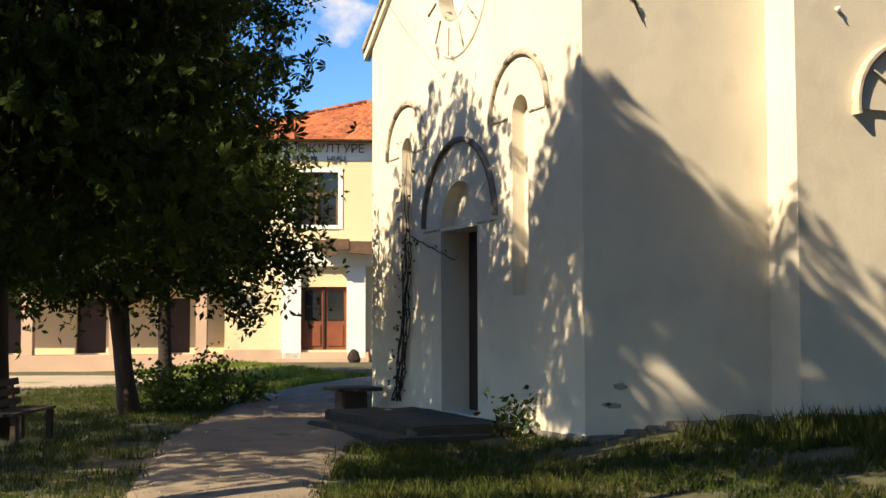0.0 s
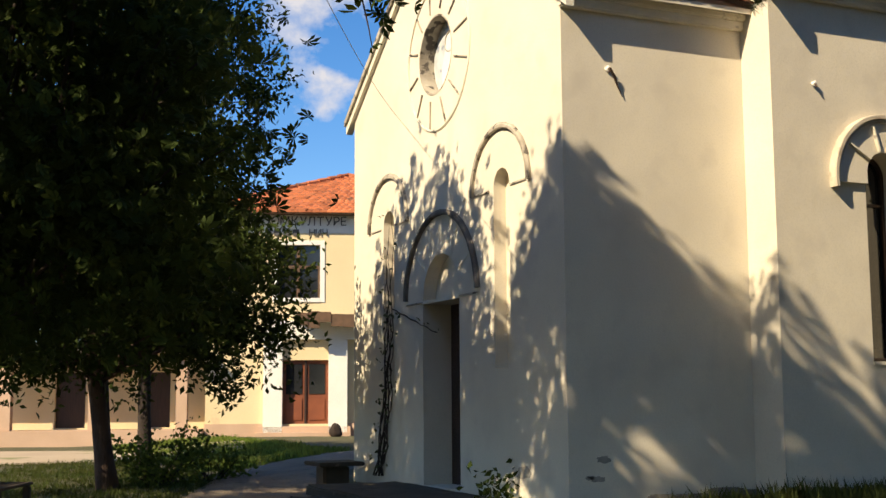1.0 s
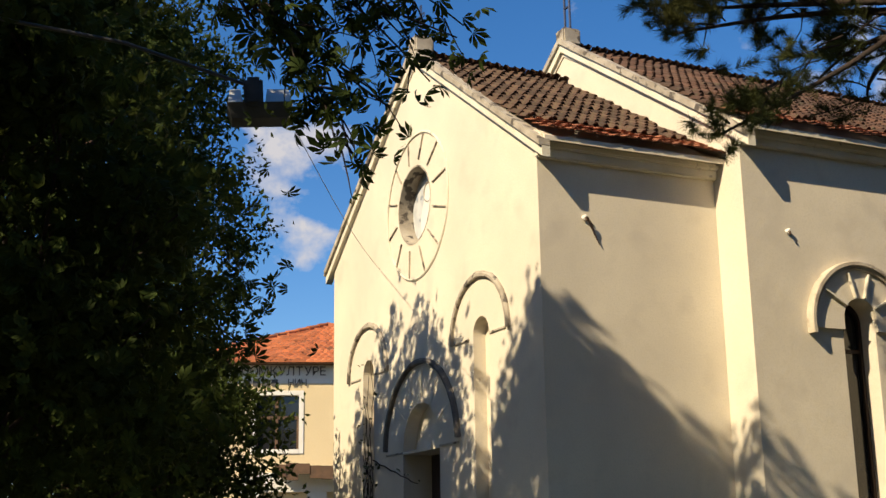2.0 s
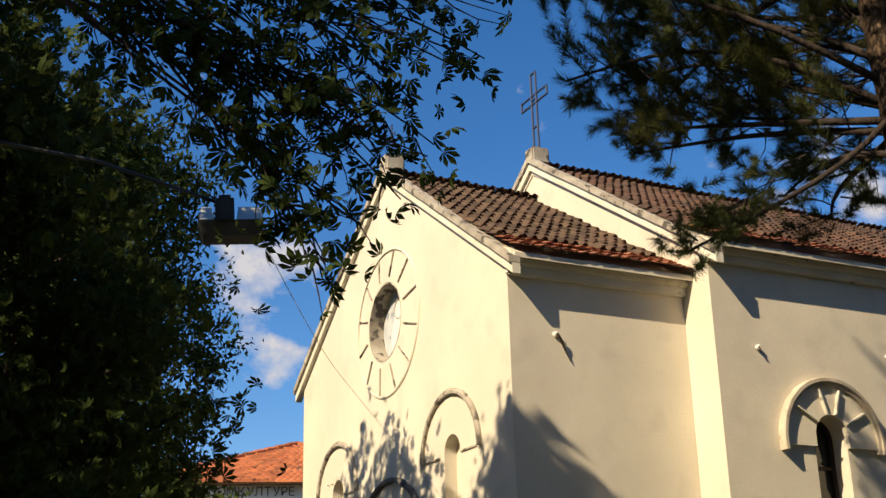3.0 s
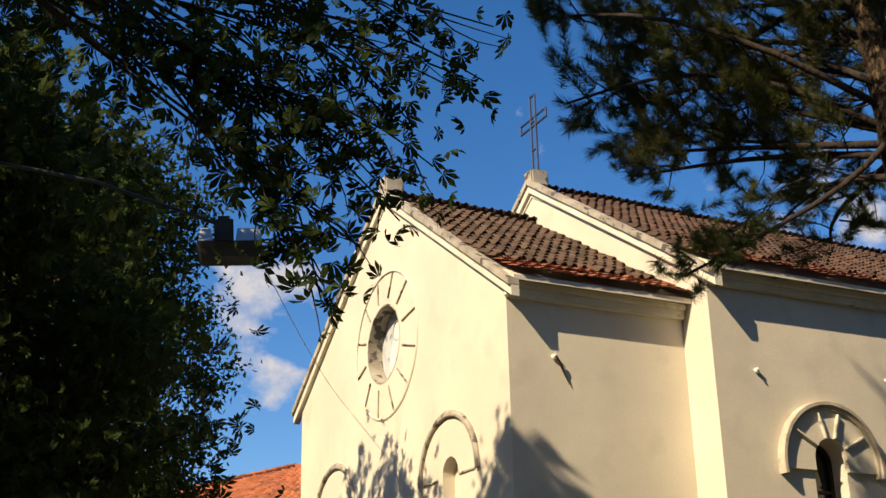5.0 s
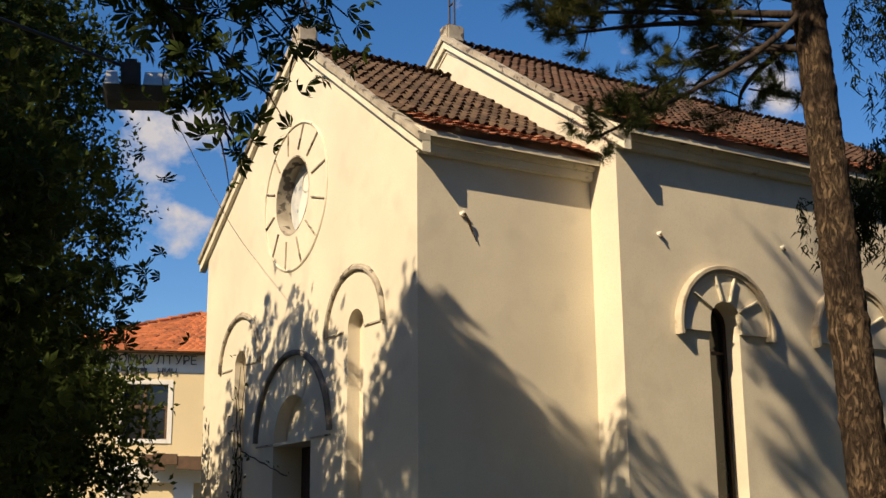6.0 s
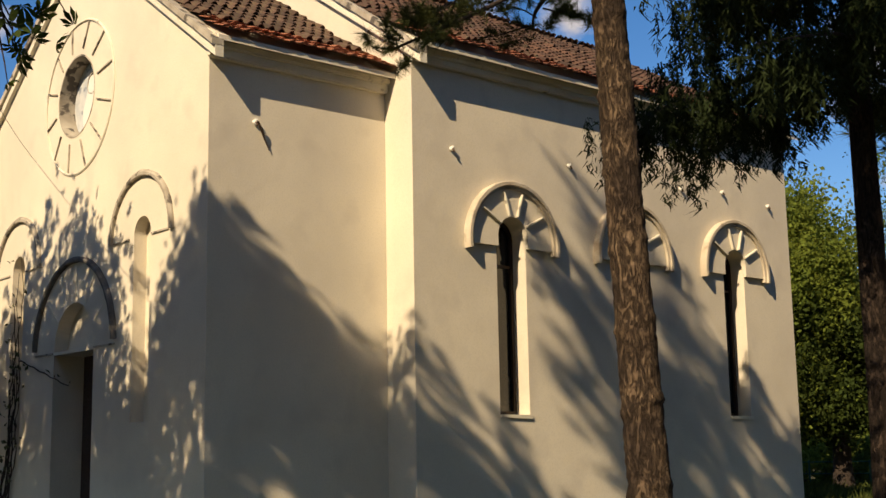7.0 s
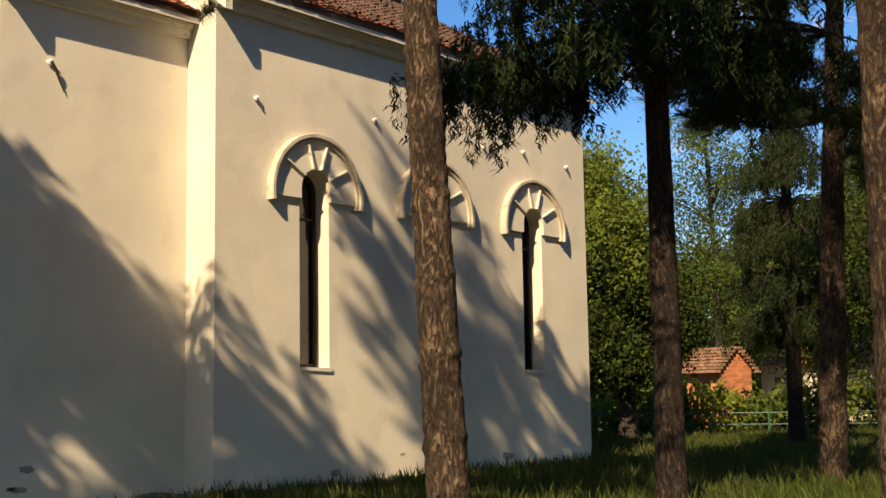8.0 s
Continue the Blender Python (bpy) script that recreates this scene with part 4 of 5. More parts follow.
leafy_tree("lime_tree", "slim dark tree behind the lawn before the yellow building", (-3.0, 17.5), (-3.4, 17.2, 8.0), 0.15,
           [((-5.0, 17.5, 5.6), (3.6, 3.0, 3.4), 80)], TWIG, CHESTNUT, 15, 0.62, 34)

# the last eight extra boughs are unseen, added to cast streaks on the nave
pine("pine_tree", "tall pine with flaking brown bark standing close before the church wall", (-0.55, -7.72), 14.0, 0.175, 6.9, 2.7, 8, 21, BARK, NEEDLE, lean=(-0.45, 0.5), tufts=15, needles=170, width=0.0022, length=0.105,
     extra=[(5.6, (-2.85, -6.0, 6.75)), (5.4, (-2.75, -6.0, 5.95)), (5.2, (-2.1, -6.0, 5.4)), (5.2, (-0.1, -6.1, 5.1)), (5.4, (-2.05, -5.6, 7.1)), (5.4, (-2.05, -5.65, 6.2)), (5.3, (-1.75, -5.85, 5.75)), (5.3, (-1.3, -6.1, 5.85)), (5.4, (-2.28, -6.72, 4.25)), (5.0, (-1.0, -6.5, 5.0)), (5.8, (-1.8, -5.75, 6.8)), (6.2, (-1.5, -5.2, 7.4)), (6.6, (-1.0, -5.4, 7.6)), (6.0, (-1.3, -6.9, 7.0)), (6.2, (-1.0, -8.1, 7.0)), (6.0, (-0.5, -6.5, 6.7)), (6.4, (-1.7, -7.0, 7.4)), (6.1, (0.2, -6.7, 7.0)), (6.5, (-0.7, -8.8, 7.5)), (5.8, (-1.0, -6.6, 6.2)), (6.9, (-1.4, -6.3, 8.0)), (5.6, (-0.4, -6.9, 5.9)), (10.0, (-4.4, -4.4, 12.0)), (10.2, (-3.0, -4.4, 11.0)), (10.6, (-1.0, -4.4, 12.0)), (9.8, (0.2, -4.7, 10.9)), (9.5, (-2.9, -4.6, 10.2)), (10.8, (-2.0, -4.5, 11.9)), (10.0, (-3.8, -4.6, 11.1)), (9.4, (-0.6, -4.6, 10.4))])
spruce("spruce_tree", "dark spruce with drooping boughs and a black trunk", (4.27, -6.8), 15.0, 0.175, 5.75, 2.75, 15, 22, combs=64, bark=SPRUCE_BARK)
pine("pine_tree", "pine with a pale sunlit trunk on the lawn", (8.72, -6.75), 13.0, 0.20, 5.3, 3.1, 7, 23, BARK, NEEDLE, lean=(0.45, -0.5), tufts=44, length=0.2, needles=40, width=0.006)
for x, y, h, sd in ((-10.4, -7.42, 19.5, 51), (-11.4, -8.5, 20.2, 52), (-9.6, -8.95, 19.0, 53)):
    pine("pine_tree", "tall slender pine beyond the path whose crown shades the church", (x, y), h, 0.12, 11.0, 0.95, 9, sd, DARK_BARK, NEEDLE, taper=0.7, tufts=19, needles=50, width=0.007, length=0.16)
# chestnuts out of view on the left, added only for their shade
for x, y, sd in ((-15.6, -2.6, 18), (-17.5, 2.2, 19)):
    leafy_tree("chestnut_tree", "unseen horse chestnut added to shade the lawn and the path", (x, y), (x, y, 11.0), 0.25, [((x + 0.3, y + 0.2, 9.0), (3.8, 3.2, 3.8), 84)], PALM, CHESTNUT, sd, 0.6, 42)
leafy_tree("chestnut_tree", "unseen horse chestnut added to shade the path and the grass", (-13.5, -10.5), (-13.3, -10.4, 8.5), 0.25, [((-13.0, -10.0, 6.6), (3.6, 3.4, 3.2), 110)], PALM, CHESTNUT, 17, 0.6, 50)
pine("pine_tree", "slim pine beside the lawn", (-0.30, -11.02), 14.0, 0.135, 9.5, 1.8, 6, 24, BARK, NEEDLE, tufts=14)
spruce("spruce_tree", "dark spruce at the far side of the lawn", (19.46, -1.36), 13.0, 0.20, 3.4, 1.6, 12, 25, combs=60, bark=SPRUCE_BARK)
leafy_tree("conifer", "yellow-green bushy tree behind the church", (21.5, 6.5), (21.5, 6.5, 8.2), 0.30, [((21.5, 6.6, 4.9), (2.2, 2.6, 3.6), 120)], FAR_TWIG, SUN_LEAF, 26, 0.55, 30)
leafy_tree("dark_tree", "dark tree behind the church wall", (22.4, 5.0), (22.6, 5.0, 6.0), 0.28, [((22.0, 5.2, 3.6), (1.9, 2.2, 1.9), 60)], FAR_TWIG, CHESTNUT, 27, 0.6, 24)
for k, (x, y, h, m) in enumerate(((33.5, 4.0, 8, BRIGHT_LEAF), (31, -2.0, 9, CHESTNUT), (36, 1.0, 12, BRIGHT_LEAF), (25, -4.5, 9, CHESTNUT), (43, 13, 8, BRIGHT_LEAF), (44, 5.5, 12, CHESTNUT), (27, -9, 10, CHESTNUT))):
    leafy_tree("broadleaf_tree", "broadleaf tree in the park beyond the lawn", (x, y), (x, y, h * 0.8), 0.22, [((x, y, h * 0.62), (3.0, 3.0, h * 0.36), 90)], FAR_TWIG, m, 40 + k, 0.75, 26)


leafy_tree("birch", "airy sunlit tree with thin yellow-green leaves", (38.2, 10.4), (38.3, 10.6, 12.0), 0.18, [((38.2, 10.4, 8.4), (3.2, 3.2, 4.6), 84)], FAR_TWIG, BRIGHT_LEAF, 28, 0.7, 12)

def far_wood():
    """A belt of trees and scrub that closes the view beyond the park."""
    rng = np.random.default_rng(77)
    n = 5200
    a, r = rng.uniform(radians(36), radians(92), n), rng.uniform(66, 80, n)
    z = rng.random(n) ** 1.2 * (5.0 + 2.5 * np.sin(a * 23) + 1.5 * np.sin(a * 61))
    places = np.stack([EYE[0] + r * np.sin(a), EYE[1] + r * np.cos(a), z - 0.2], 1)
    ob = strewn("far_wood", twig_cluster(14, 0.5, 0.3, 0.55, rng), places, BRIGHT_LEAF, rng, (0.8, 1.6))
    tagged(ob, "belt of green trees and scrub beyond the park", "trees", kind="stuff")


far_wood()

# unseen trees behind the camera, added to cut skylight on the shaded walls
for k, (x, y, h) in enumerate(((-3.0, -21.0, 12), (5.0, -17.5, 11), (13.0, -15.0, 12), (-12.0, -19.5, 12), (-20.5, -13.0, 11), (21.0, -14.0, 12))):
    leafy_tree("broadleaf_tree", "unseen broadleaf tree added to dim the skylight on the church", (x, y), (x, y, h * 0.8), 0.25, [((x, y, h * 0.55), (4.2, 4.0, h * 0.42), 110)], FAR_TWIG, CHESTNUT, 80 + k, 0.9, 20)


def bush(name, label, at, radii, count, mat, seed, leaf=None, per=40, category="bush"):
    rng = np.random.default_rng(seed)
    z = ground_z(at[0], at[1])
    ob = tagged(new(name), label, category)
    wood, places = Soup(), []
    for c in inside(rng, count, (at[0], at[1], z + radii[2] * 0.75), radii, 0.2):
        c[2] = max(c[2], z + 0.08)
        places.append(c + rng.normal(size=(per, 3)) * 0.17)
        wood.add(limb((at[0] + rng.normal() * 0.1, at[1] + rng.normal() * 0.1, z - 0.05), c, 0.014, 0.004, rng, 0.05, 3, 4))
    put("stem", mesh_of("stem", wood.v, wood.f, DARK_BARK), ob)
    strewn("foliage", leaf or leaf_simple(0.11, 0.07), np.concatenate(places), mat, rng, (0.7, 1.3), None, ob)
    return ob


bush("shrub", "low leafy shrub at the foot of a tree", (-3.1, 10.2), (1.1, 0.9, 0.55), 34, BRIGHT_LEAF, 31)
bush("shrub", "low leafy shrub at the foot of a tree", (-1.9, 11.0), (0.7, 0.7, 0.45), 18, BRIGHT_LEAF, 32)
bush("weed", "dark weedy plant against the church wall beside the steps", (-0.35, 1.55), (0.20, 0.20, 0.20), 6, CHESTNUT, 33, per=26, category="plant")
for k in range(-8, 9):
    x, y = 28.4 + k * 0.55, 5.3 - k * 1.25
    bush("hedge_shrub", "sunlit green shrub along the green fence", (x, y), (0.9, 1.0, 0.85 if k < 3 else 1.0), 24, BRIGHT_LEAF if k % 3 else SUN_LEAF, 60 + k, leaf_simple(0.2, 0.13), 40)


def climber():
    """Bare climbing stems with a few leaves on the church front."""
    rng = np.random.default_rng(8)
    ob = tagged(new("climber"), "dry climbing vine with bare dark stems on the church front", "vine")
    places = []
    for k in range(9):
        y, z, pts, rad = 6.35 + rng.normal() * 0.10, -0.05, [], []
        h = rng.uniform(2.0, 4.6)
        n = 22
        for i in range(n + 1):
            t = i / n
            pts.append((-0.035 - 0.03 * abs(math.sin(i * 1.3 + k)), y - 0.9 * t * (1 - t) * (0.6 + 0.4 * math.sin(k)) + 0.07 * math.sin(i * 0.9 + k * 2) - 0.22 * t + 0.25 * (1 - t) ** 2, z + h * t))
            rad.append(0.015 * (1 - 0.7 * t))
        put("stem", mesh_of("stem", *tube(pts, rad, 5), DARK_BARK), ob)
        for p in pts[2::2]:
            places += [np.array(p) + rng.normal(size=3) * (0.05, 0.12, 0.1) + (-0.04, 0, 0) for q in range(1)]
    pts = [(-0.05, 5.9 - 0.135 * i, 2.80 - 0.036 * i + 0.012 * math.sin(i * 1.9)) for i in range(15)]
    put("stem", mesh_of("stem", *tube(pts, [0.012] * 8 + [0.009] * 7, 5), DARK_BARK), ob)
    places += [np.array(p) + rng.normal(size=3) * 0.06 for p in pts[::2]]
    strewn("foliage", leaf_simple(0.10, 0.06), np.array(places), CLIMBER, rng, (0.6, 1.2), None, ob)


climber()


# ---- yellow house of culture ----
HALL = Vector((6.56, 29.88, -0.26))
HALL_TURN = -18.3
HM = pose(*HALL, 0, 0, HALL_TURN)


def letters(text, m, size, mat, parent):
    """Sign letters, one mesh a letter, laid out from the right end."""
    x = 0.0
    for ch in text[::-1]:
        cu = bpy.data.curves.new("letter", "FONT")
        cu.body, cu.size, cu.extrude, cu.align_x = ch, size, 0.012, "RIGHT"
        tmp = bpy.data.objects.new("letter", cu)
        scene.collection.objects.link(tmp)
        me = bpy.data.meshes.new_from_object(tmp.evaluated_get(bpy.context.evaluated_depsgraph_get()))
        w = tmp.dimensions.x
        bpy.data.objects.remove(tmp)
        me.materials.append(mat)
        ob = put("letter", me, parent)
        ob.matrix_basis = m @ pose(x, 0, 0)
        x -= max(v.co.x for v in me.vertices) - min(v.co.x for v in me.vertices) + size * 0.11


def hall():
    ob = tagged(new("culture_hall"), "two-storey yellow rendered hall with an orange tiled hip roof", "building")
    ob.matrix_basis = HM

    def outline(u, v, w):
        return Vector((u, w, v))
    win = [(-1.62, 5.30), (-0.05, 5.30), (-0.05, 7.28), (-1.62, 7.28)]
    door = [(-1.40, 0.66), (0.28, 0.66), (0.28, 3.0), (-1.40, 3.0)]
    part("wall", plate([(-4.2, 0.0), (6.4, 0.0), (6.4, 8.5), (-4.2, 8.5)], [win, door], outline, 0.4), YELLOW_WALL, ob)
    box_part("wall", (-4.2, 0.4, 0), (-3.9, 9.5, 8.5), YELLOW_WALL, ob)
    box_part("wall", (6.1, 0.4, 0), (6.4, 9.5, 8.5), YELLOW_WALL, ob)
    box_part("wall", (-4.2, 9.5, 0), (6.4, 9.8, 8.5), YELLOW_WALL, ob)
    box_part("plinth", (-4.23, -0.07, -0.3), (-1.5, 0.0, 0.68), PINK_BASE, ob)
    box_part("plinth", (0.95, -0.07, -0.3), (6.43, 0.0, 0.68), PINK_BASE, ob)
    box_part("frieze", (-4.22, -0.02, 7.72), (6.42, 0.0, 8.5), WHITE_WALL, ob, "white band behind the sign")
    # upper window
    w = box_part("window", (-1.66, 0.18, 5.25), (0.0, 0.2, 7.32), GLASS, ob, "dark window with brown bars in a white surround", 0.0)
    for lo, hi in (((-1.8, -0.035, 5.14), (-1.62, 0.05, 7.46)), ((-0.05, -0.035, 5.14), (0.13, 0.05, 7.46)), ((-1.62, -0.035, 7.28), (-0.05, 0.05, 7.46)), ((-1.62, -0.05, 5.14), (-0.05, 0.05, 5.30))):
        box_part("surround", lo, hi, WHITE_WALL, w)
    for lo, hi in (((-0.92, 0.10, 5.3), (-0.80, 0.17, 7.28)), ((-1.62, 0.10, 6.40), (-0.92, 0.17, 6.52)), ((-0.80, 0.10, 6.40), (-0.05, 0.17, 6.52)), ((-1.62, 0.12, 5.3), (-1.54, 0.17, 6.4)), ((-0.13, 0.12, 5.3), (-0.05, 0.17, 6.4))):
        box_part("glazing_bar", lo, hi, BROWN_WOOD, w)
    # door with glazed top
    d = box_part("door", (-1.40, 0.16, 0.66), (0.28, 0.22, 3.0), RED_DOOR, ob, "red-brown double door with glazed upper part", 0.0)
    for c in (-0.98, -0.14):
        box_part("pane", (c - 0.30, 0.13, 1.75), (c + 0.30, 0.16, 2.85), GLASS, d)
        box_part("panel", (c - 0.30, 0.12, 0.80), (c + 0.30, 0.16, 1.60), RED_DOOR, d)
    box_part("door_stile", (-0.60, 0.10, 0.66), (-0.52, 0.16, 3.0), DOOR_WOOD, d)
    for a in (-2.1, 0.28):
        box_part("pilaster", (a, -0.22, 0.2), (a + 0.70, 0.0, 3.75), WHITE_WALL, ob, "white painted pilaster beside the door")
    box_part("lintel", (-2.1, -0.24, 3.75), (6.0, 0.0, 4.45), WHITE_WALL, ob)
    box_part("balcony", (-0.9, -1.0, 4.45), (4.2, 0.0, 4.62), CONCRETE, ob, "small weathered concrete canopy")
    for k in range(12):
        box_part("canopy_slat", (-0.9 + k * 0.42, -1.06 + 0.03 * (k % 2), 4.22 - 0.12 * math.sin(k * 2.2)), (-0.47 + k * 0.42, -1.0 + 0.03 * (k % 2), 4.68 + 0.06 * math.sin(k * 1.3)), BROWN_WOOD, ob)
    for k, (y, z) in enumerate(((-0.9, 0.14), (-0.55, 0.36), (-0.2, 0.58))):
        box_part("step", (-2.5 + 0.1 * k, y - 0.02, -0.3), (1.1, 0.0, z), CONCRETE if k < 1 else PINK_BASE, ob)
    # pyramid roof in tile courses
    rng = np.random.default_rng(4)
    apex, corners = Vector((1.1, 4.7, 10.75)), [Vector(p) for p in ((-4.8, -0.6, 8.45), (7.0, -0.6, 8.45), (7.0, 10.3, 8.45), (-4.8, 10.3, 8.45))]
    roof = None
    for i in range(4):
        a, b = corners[i], corners[(i + 1) % 4]
        V, F = [], []
        rows = 16
        for r in range(rows):
            t0, t1 = r / rows, (r + 1.25) / rows
            c0, c1, d0, d1 = a.lerp(apex, t0), b.lerp(apex, t0), a.lerp(apex, min(t1, 1)), b.lerp(apex, min(t1, 1))
            cols = max(int((c1 - c0).length / 0.26), 1)
            up = Vector((0, 0, 0.07))
            for c in range(cols):
                s0, s1 = c / cols, (c + 1) / cols
                j = Vector((0, 0, rng.normal() * 0.012))
                k = len(V)
                m = (s0 + s1) / 2
                V += [c0.lerp(c1, s0) + up * 0.6 + j, c0.lerp(c1, m) + up * 1.5 + j, c0.lerp(c1, s1) + up * 0.6 + j, d0.lerp(d1, s1) + j, d0.lerp(d1, m) + up * 0.5 + j, d0.lerp(d1, s0) + j, c0.lerp(c1, s0) - up * 0.2, c0.lerp(c1, s1) - up * 0.2]
                F += [(k, k + 1, k + 4, k + 5), (k + 1, k + 2, k + 3, k + 4), (k + 6, k + 7, k + 2, k + 1, k)]
        face = mesh_of("tile_course", V, F, ORANGE_TILE)
        if roof is None:
            bm = bmesh.new()
            vs = [bm.verts.new(p - Vector((0, 0, 0.05))) for p in (*corners, apex)]
            for q in range(4):
                bm.faces.new((vs[q], vs[(q + 1) % 4], vs[4]))
            bm.faces.new(vs[3::-1])
            roof = part("roof", bm, BROWN_WOOD, ob, "orange clay tile hip roof")
        tagged(put("tile_course", face, roof), kind="stuff")
        hip = Soup()
        for k in range(14):
            p, q = a.lerp(apex, k / 14), a.lerp(apex, (k + 1.1) / 14)
            hip.add(tube([p + Vector((0, 0, 0.06)), q + Vector((0, 0, 0.04))], [0.13, 0.11], 8))
        put("ridge_tile", mesh_of("ridge_tile", hip.v, hip.f, ORANGE_TILE), roof)
    sign = tagged(new("wall_sign"), "dark letters of the sign on the yellow hall", "sign")
    sign.matrix_basis = HM
    letters("ДОМ КУЛТУРЕ".replace(" ", ""), pose(0.95, -0.045, 8.02, 90, 0, 0), 0.46, LETTER, sign)
    letters("НИЧ", pose(0.25, -0.045, 7.62, 90, 0, 0), 0.36, LETTER, sign)
    for k in range(4):
        box_part("bar", (-2.1 + k * 0.34, -0.05, 7.62), (-1.86 + k * 0.34, -0.025, 7.87), LETTER, sign)
    # low wing with a pillared porch
    wing = tagged(new("hall_wing"), "low cream wing with a pillared porch beside the hall", "building")
    wing.matrix_basis = HM
    holes = [[(-16 + 3.1 * k, 0.55), (-14.9 + 3.1 * k, 0.55), (-14.9 + 3.1 * k, 2.6), (-16 + 3.1 * k, 2.6)] for k in range(4)]
    part("wall", plate([(-22, 0.0), (-4.25, 0.0), (-4.25, 3.6), (-22, 3.6)], holes, lambda u, v, w: Vector((u, w + 1.2, v)), 0.3), YELLOW_WALL, wing)
    for k in range(4):
        box_part("door", (-16 + 3.1 * k, 1.4, 0.55), (-14.9 + 3.1 * k, 1.46, 2.6), DOOR_WOOD, wing, "dark brown door", 0.0)
    box_part("plinth", (-22, -0.6, -0.3), (-4.25, 1.2, 0.5), PINK_BASE, wing)
    for k in range(6):
        x = -20.5 + 3.1 * k
        box_part("pillar", (x - 0.2, -0.45, 0.5), (x + 0.2, -0.05, 3.3), PINK_BASE, wing)
    box_part("roof", (-22.4, -0.9, 3.3), (-4.25, 6.0, 3.55), CONCRETE, wing, "flat concrete porch roof")


hall()
strip("forecourt", [(-16, 31), (-12, 30.5), (-4, 28.5), (1.8, 26.2), (2.6, 25.6)], [(-16, 19), (-12, 19), (-5, 19.5), (0, 20.0), (1.2, 20.2)], SAND, "bare sandy forecourt in full sun", "forecourt", 0.07)


# ---- things on the grounds ----
def bench():
    ob = tagged(new("park_bench"), "old dark wooden park bench on the lawn", "bench")
    z = ground_z(-7.1, 3.9)
    m = pose(-6.55, 4.3, z, 0, 0, 68)
    for x in (-0.78, 0.78):
        box_part("end_frame", (x - 0.06, -0.28, -0.03), (x + 0.06, -0.18, 0.42), DARK_WOOD, ob, "stout end support", 0.02, m)
        box_part("end_frame", (x - 0.06, 0.14, -0.03), (x + 0.06, 0.24, 0.42), DARK_WOOD, ob, "stout end support", 0.02, m)
        box_part("back_post", (x - 0.05, 0.20, 0.38), (x + 0.05, 0.28, 0.90), DARK_WOOD, ob, "", 0.02, m @ pose(0, 0, 0, -8))
    for k in range(4):
        box_part("slat", (-0.95, -0.27 + k * 0.13, 0.42), (0.95, -0.17 + k * 0.13, 0.46), DARK_WOOD, ob, "", 0.008, m)
    for k in range(3):
        box_part("slat", (-0.95, 0.165, 0.52 + k * 0.14), (0.95, 0.20, 0.62 + k * 0.14), DARK_WOOD, ob, "", 0.008, m @ pose(0, 0, 0, -8))


bench()


def bag():
    bm = bmesh.new()
    bmesh.ops.create_icosphere(bm, subdivisions=3, radius=0.24)
    spot = HM @ Vector((0.55, -1.35, 0.0))
    for v in bm.verts:
        v.co = Vector((v.co.x, v.co.y * 0.8, v.co.z * (1.35 if v.co.z > 0 else 0.8))) * (1 + 0.25 * noise.noise(v.co * 5))
        v.co += Vector((spot.x, spot.y, ground_z(spot.x, spot.y) + 0.16))
    ob = part("black_bag", bm, DARK_BARK, None, smooth=True)
    tagged(ob, "small dark bag standing on the grass by the hall steps", "bag")


bag()


def slab_seat():
    ob = tagged(new("stone_seat"), "rough stone slab on a block beside the door steps", "seat")
    z = ground_z(-0.7, 7.3)
    box_part("block", (-0.90, 7.05, z - 0.05), (-0.42, 7.5, z + 0.40), STEP, ob, "", 0.03)
    box_part("slab", (-1.05, 6.85, z + 0.40), (-0.2, 7.75, z + 0.47), STEP, ob, "", 0.02)


slab_seat()


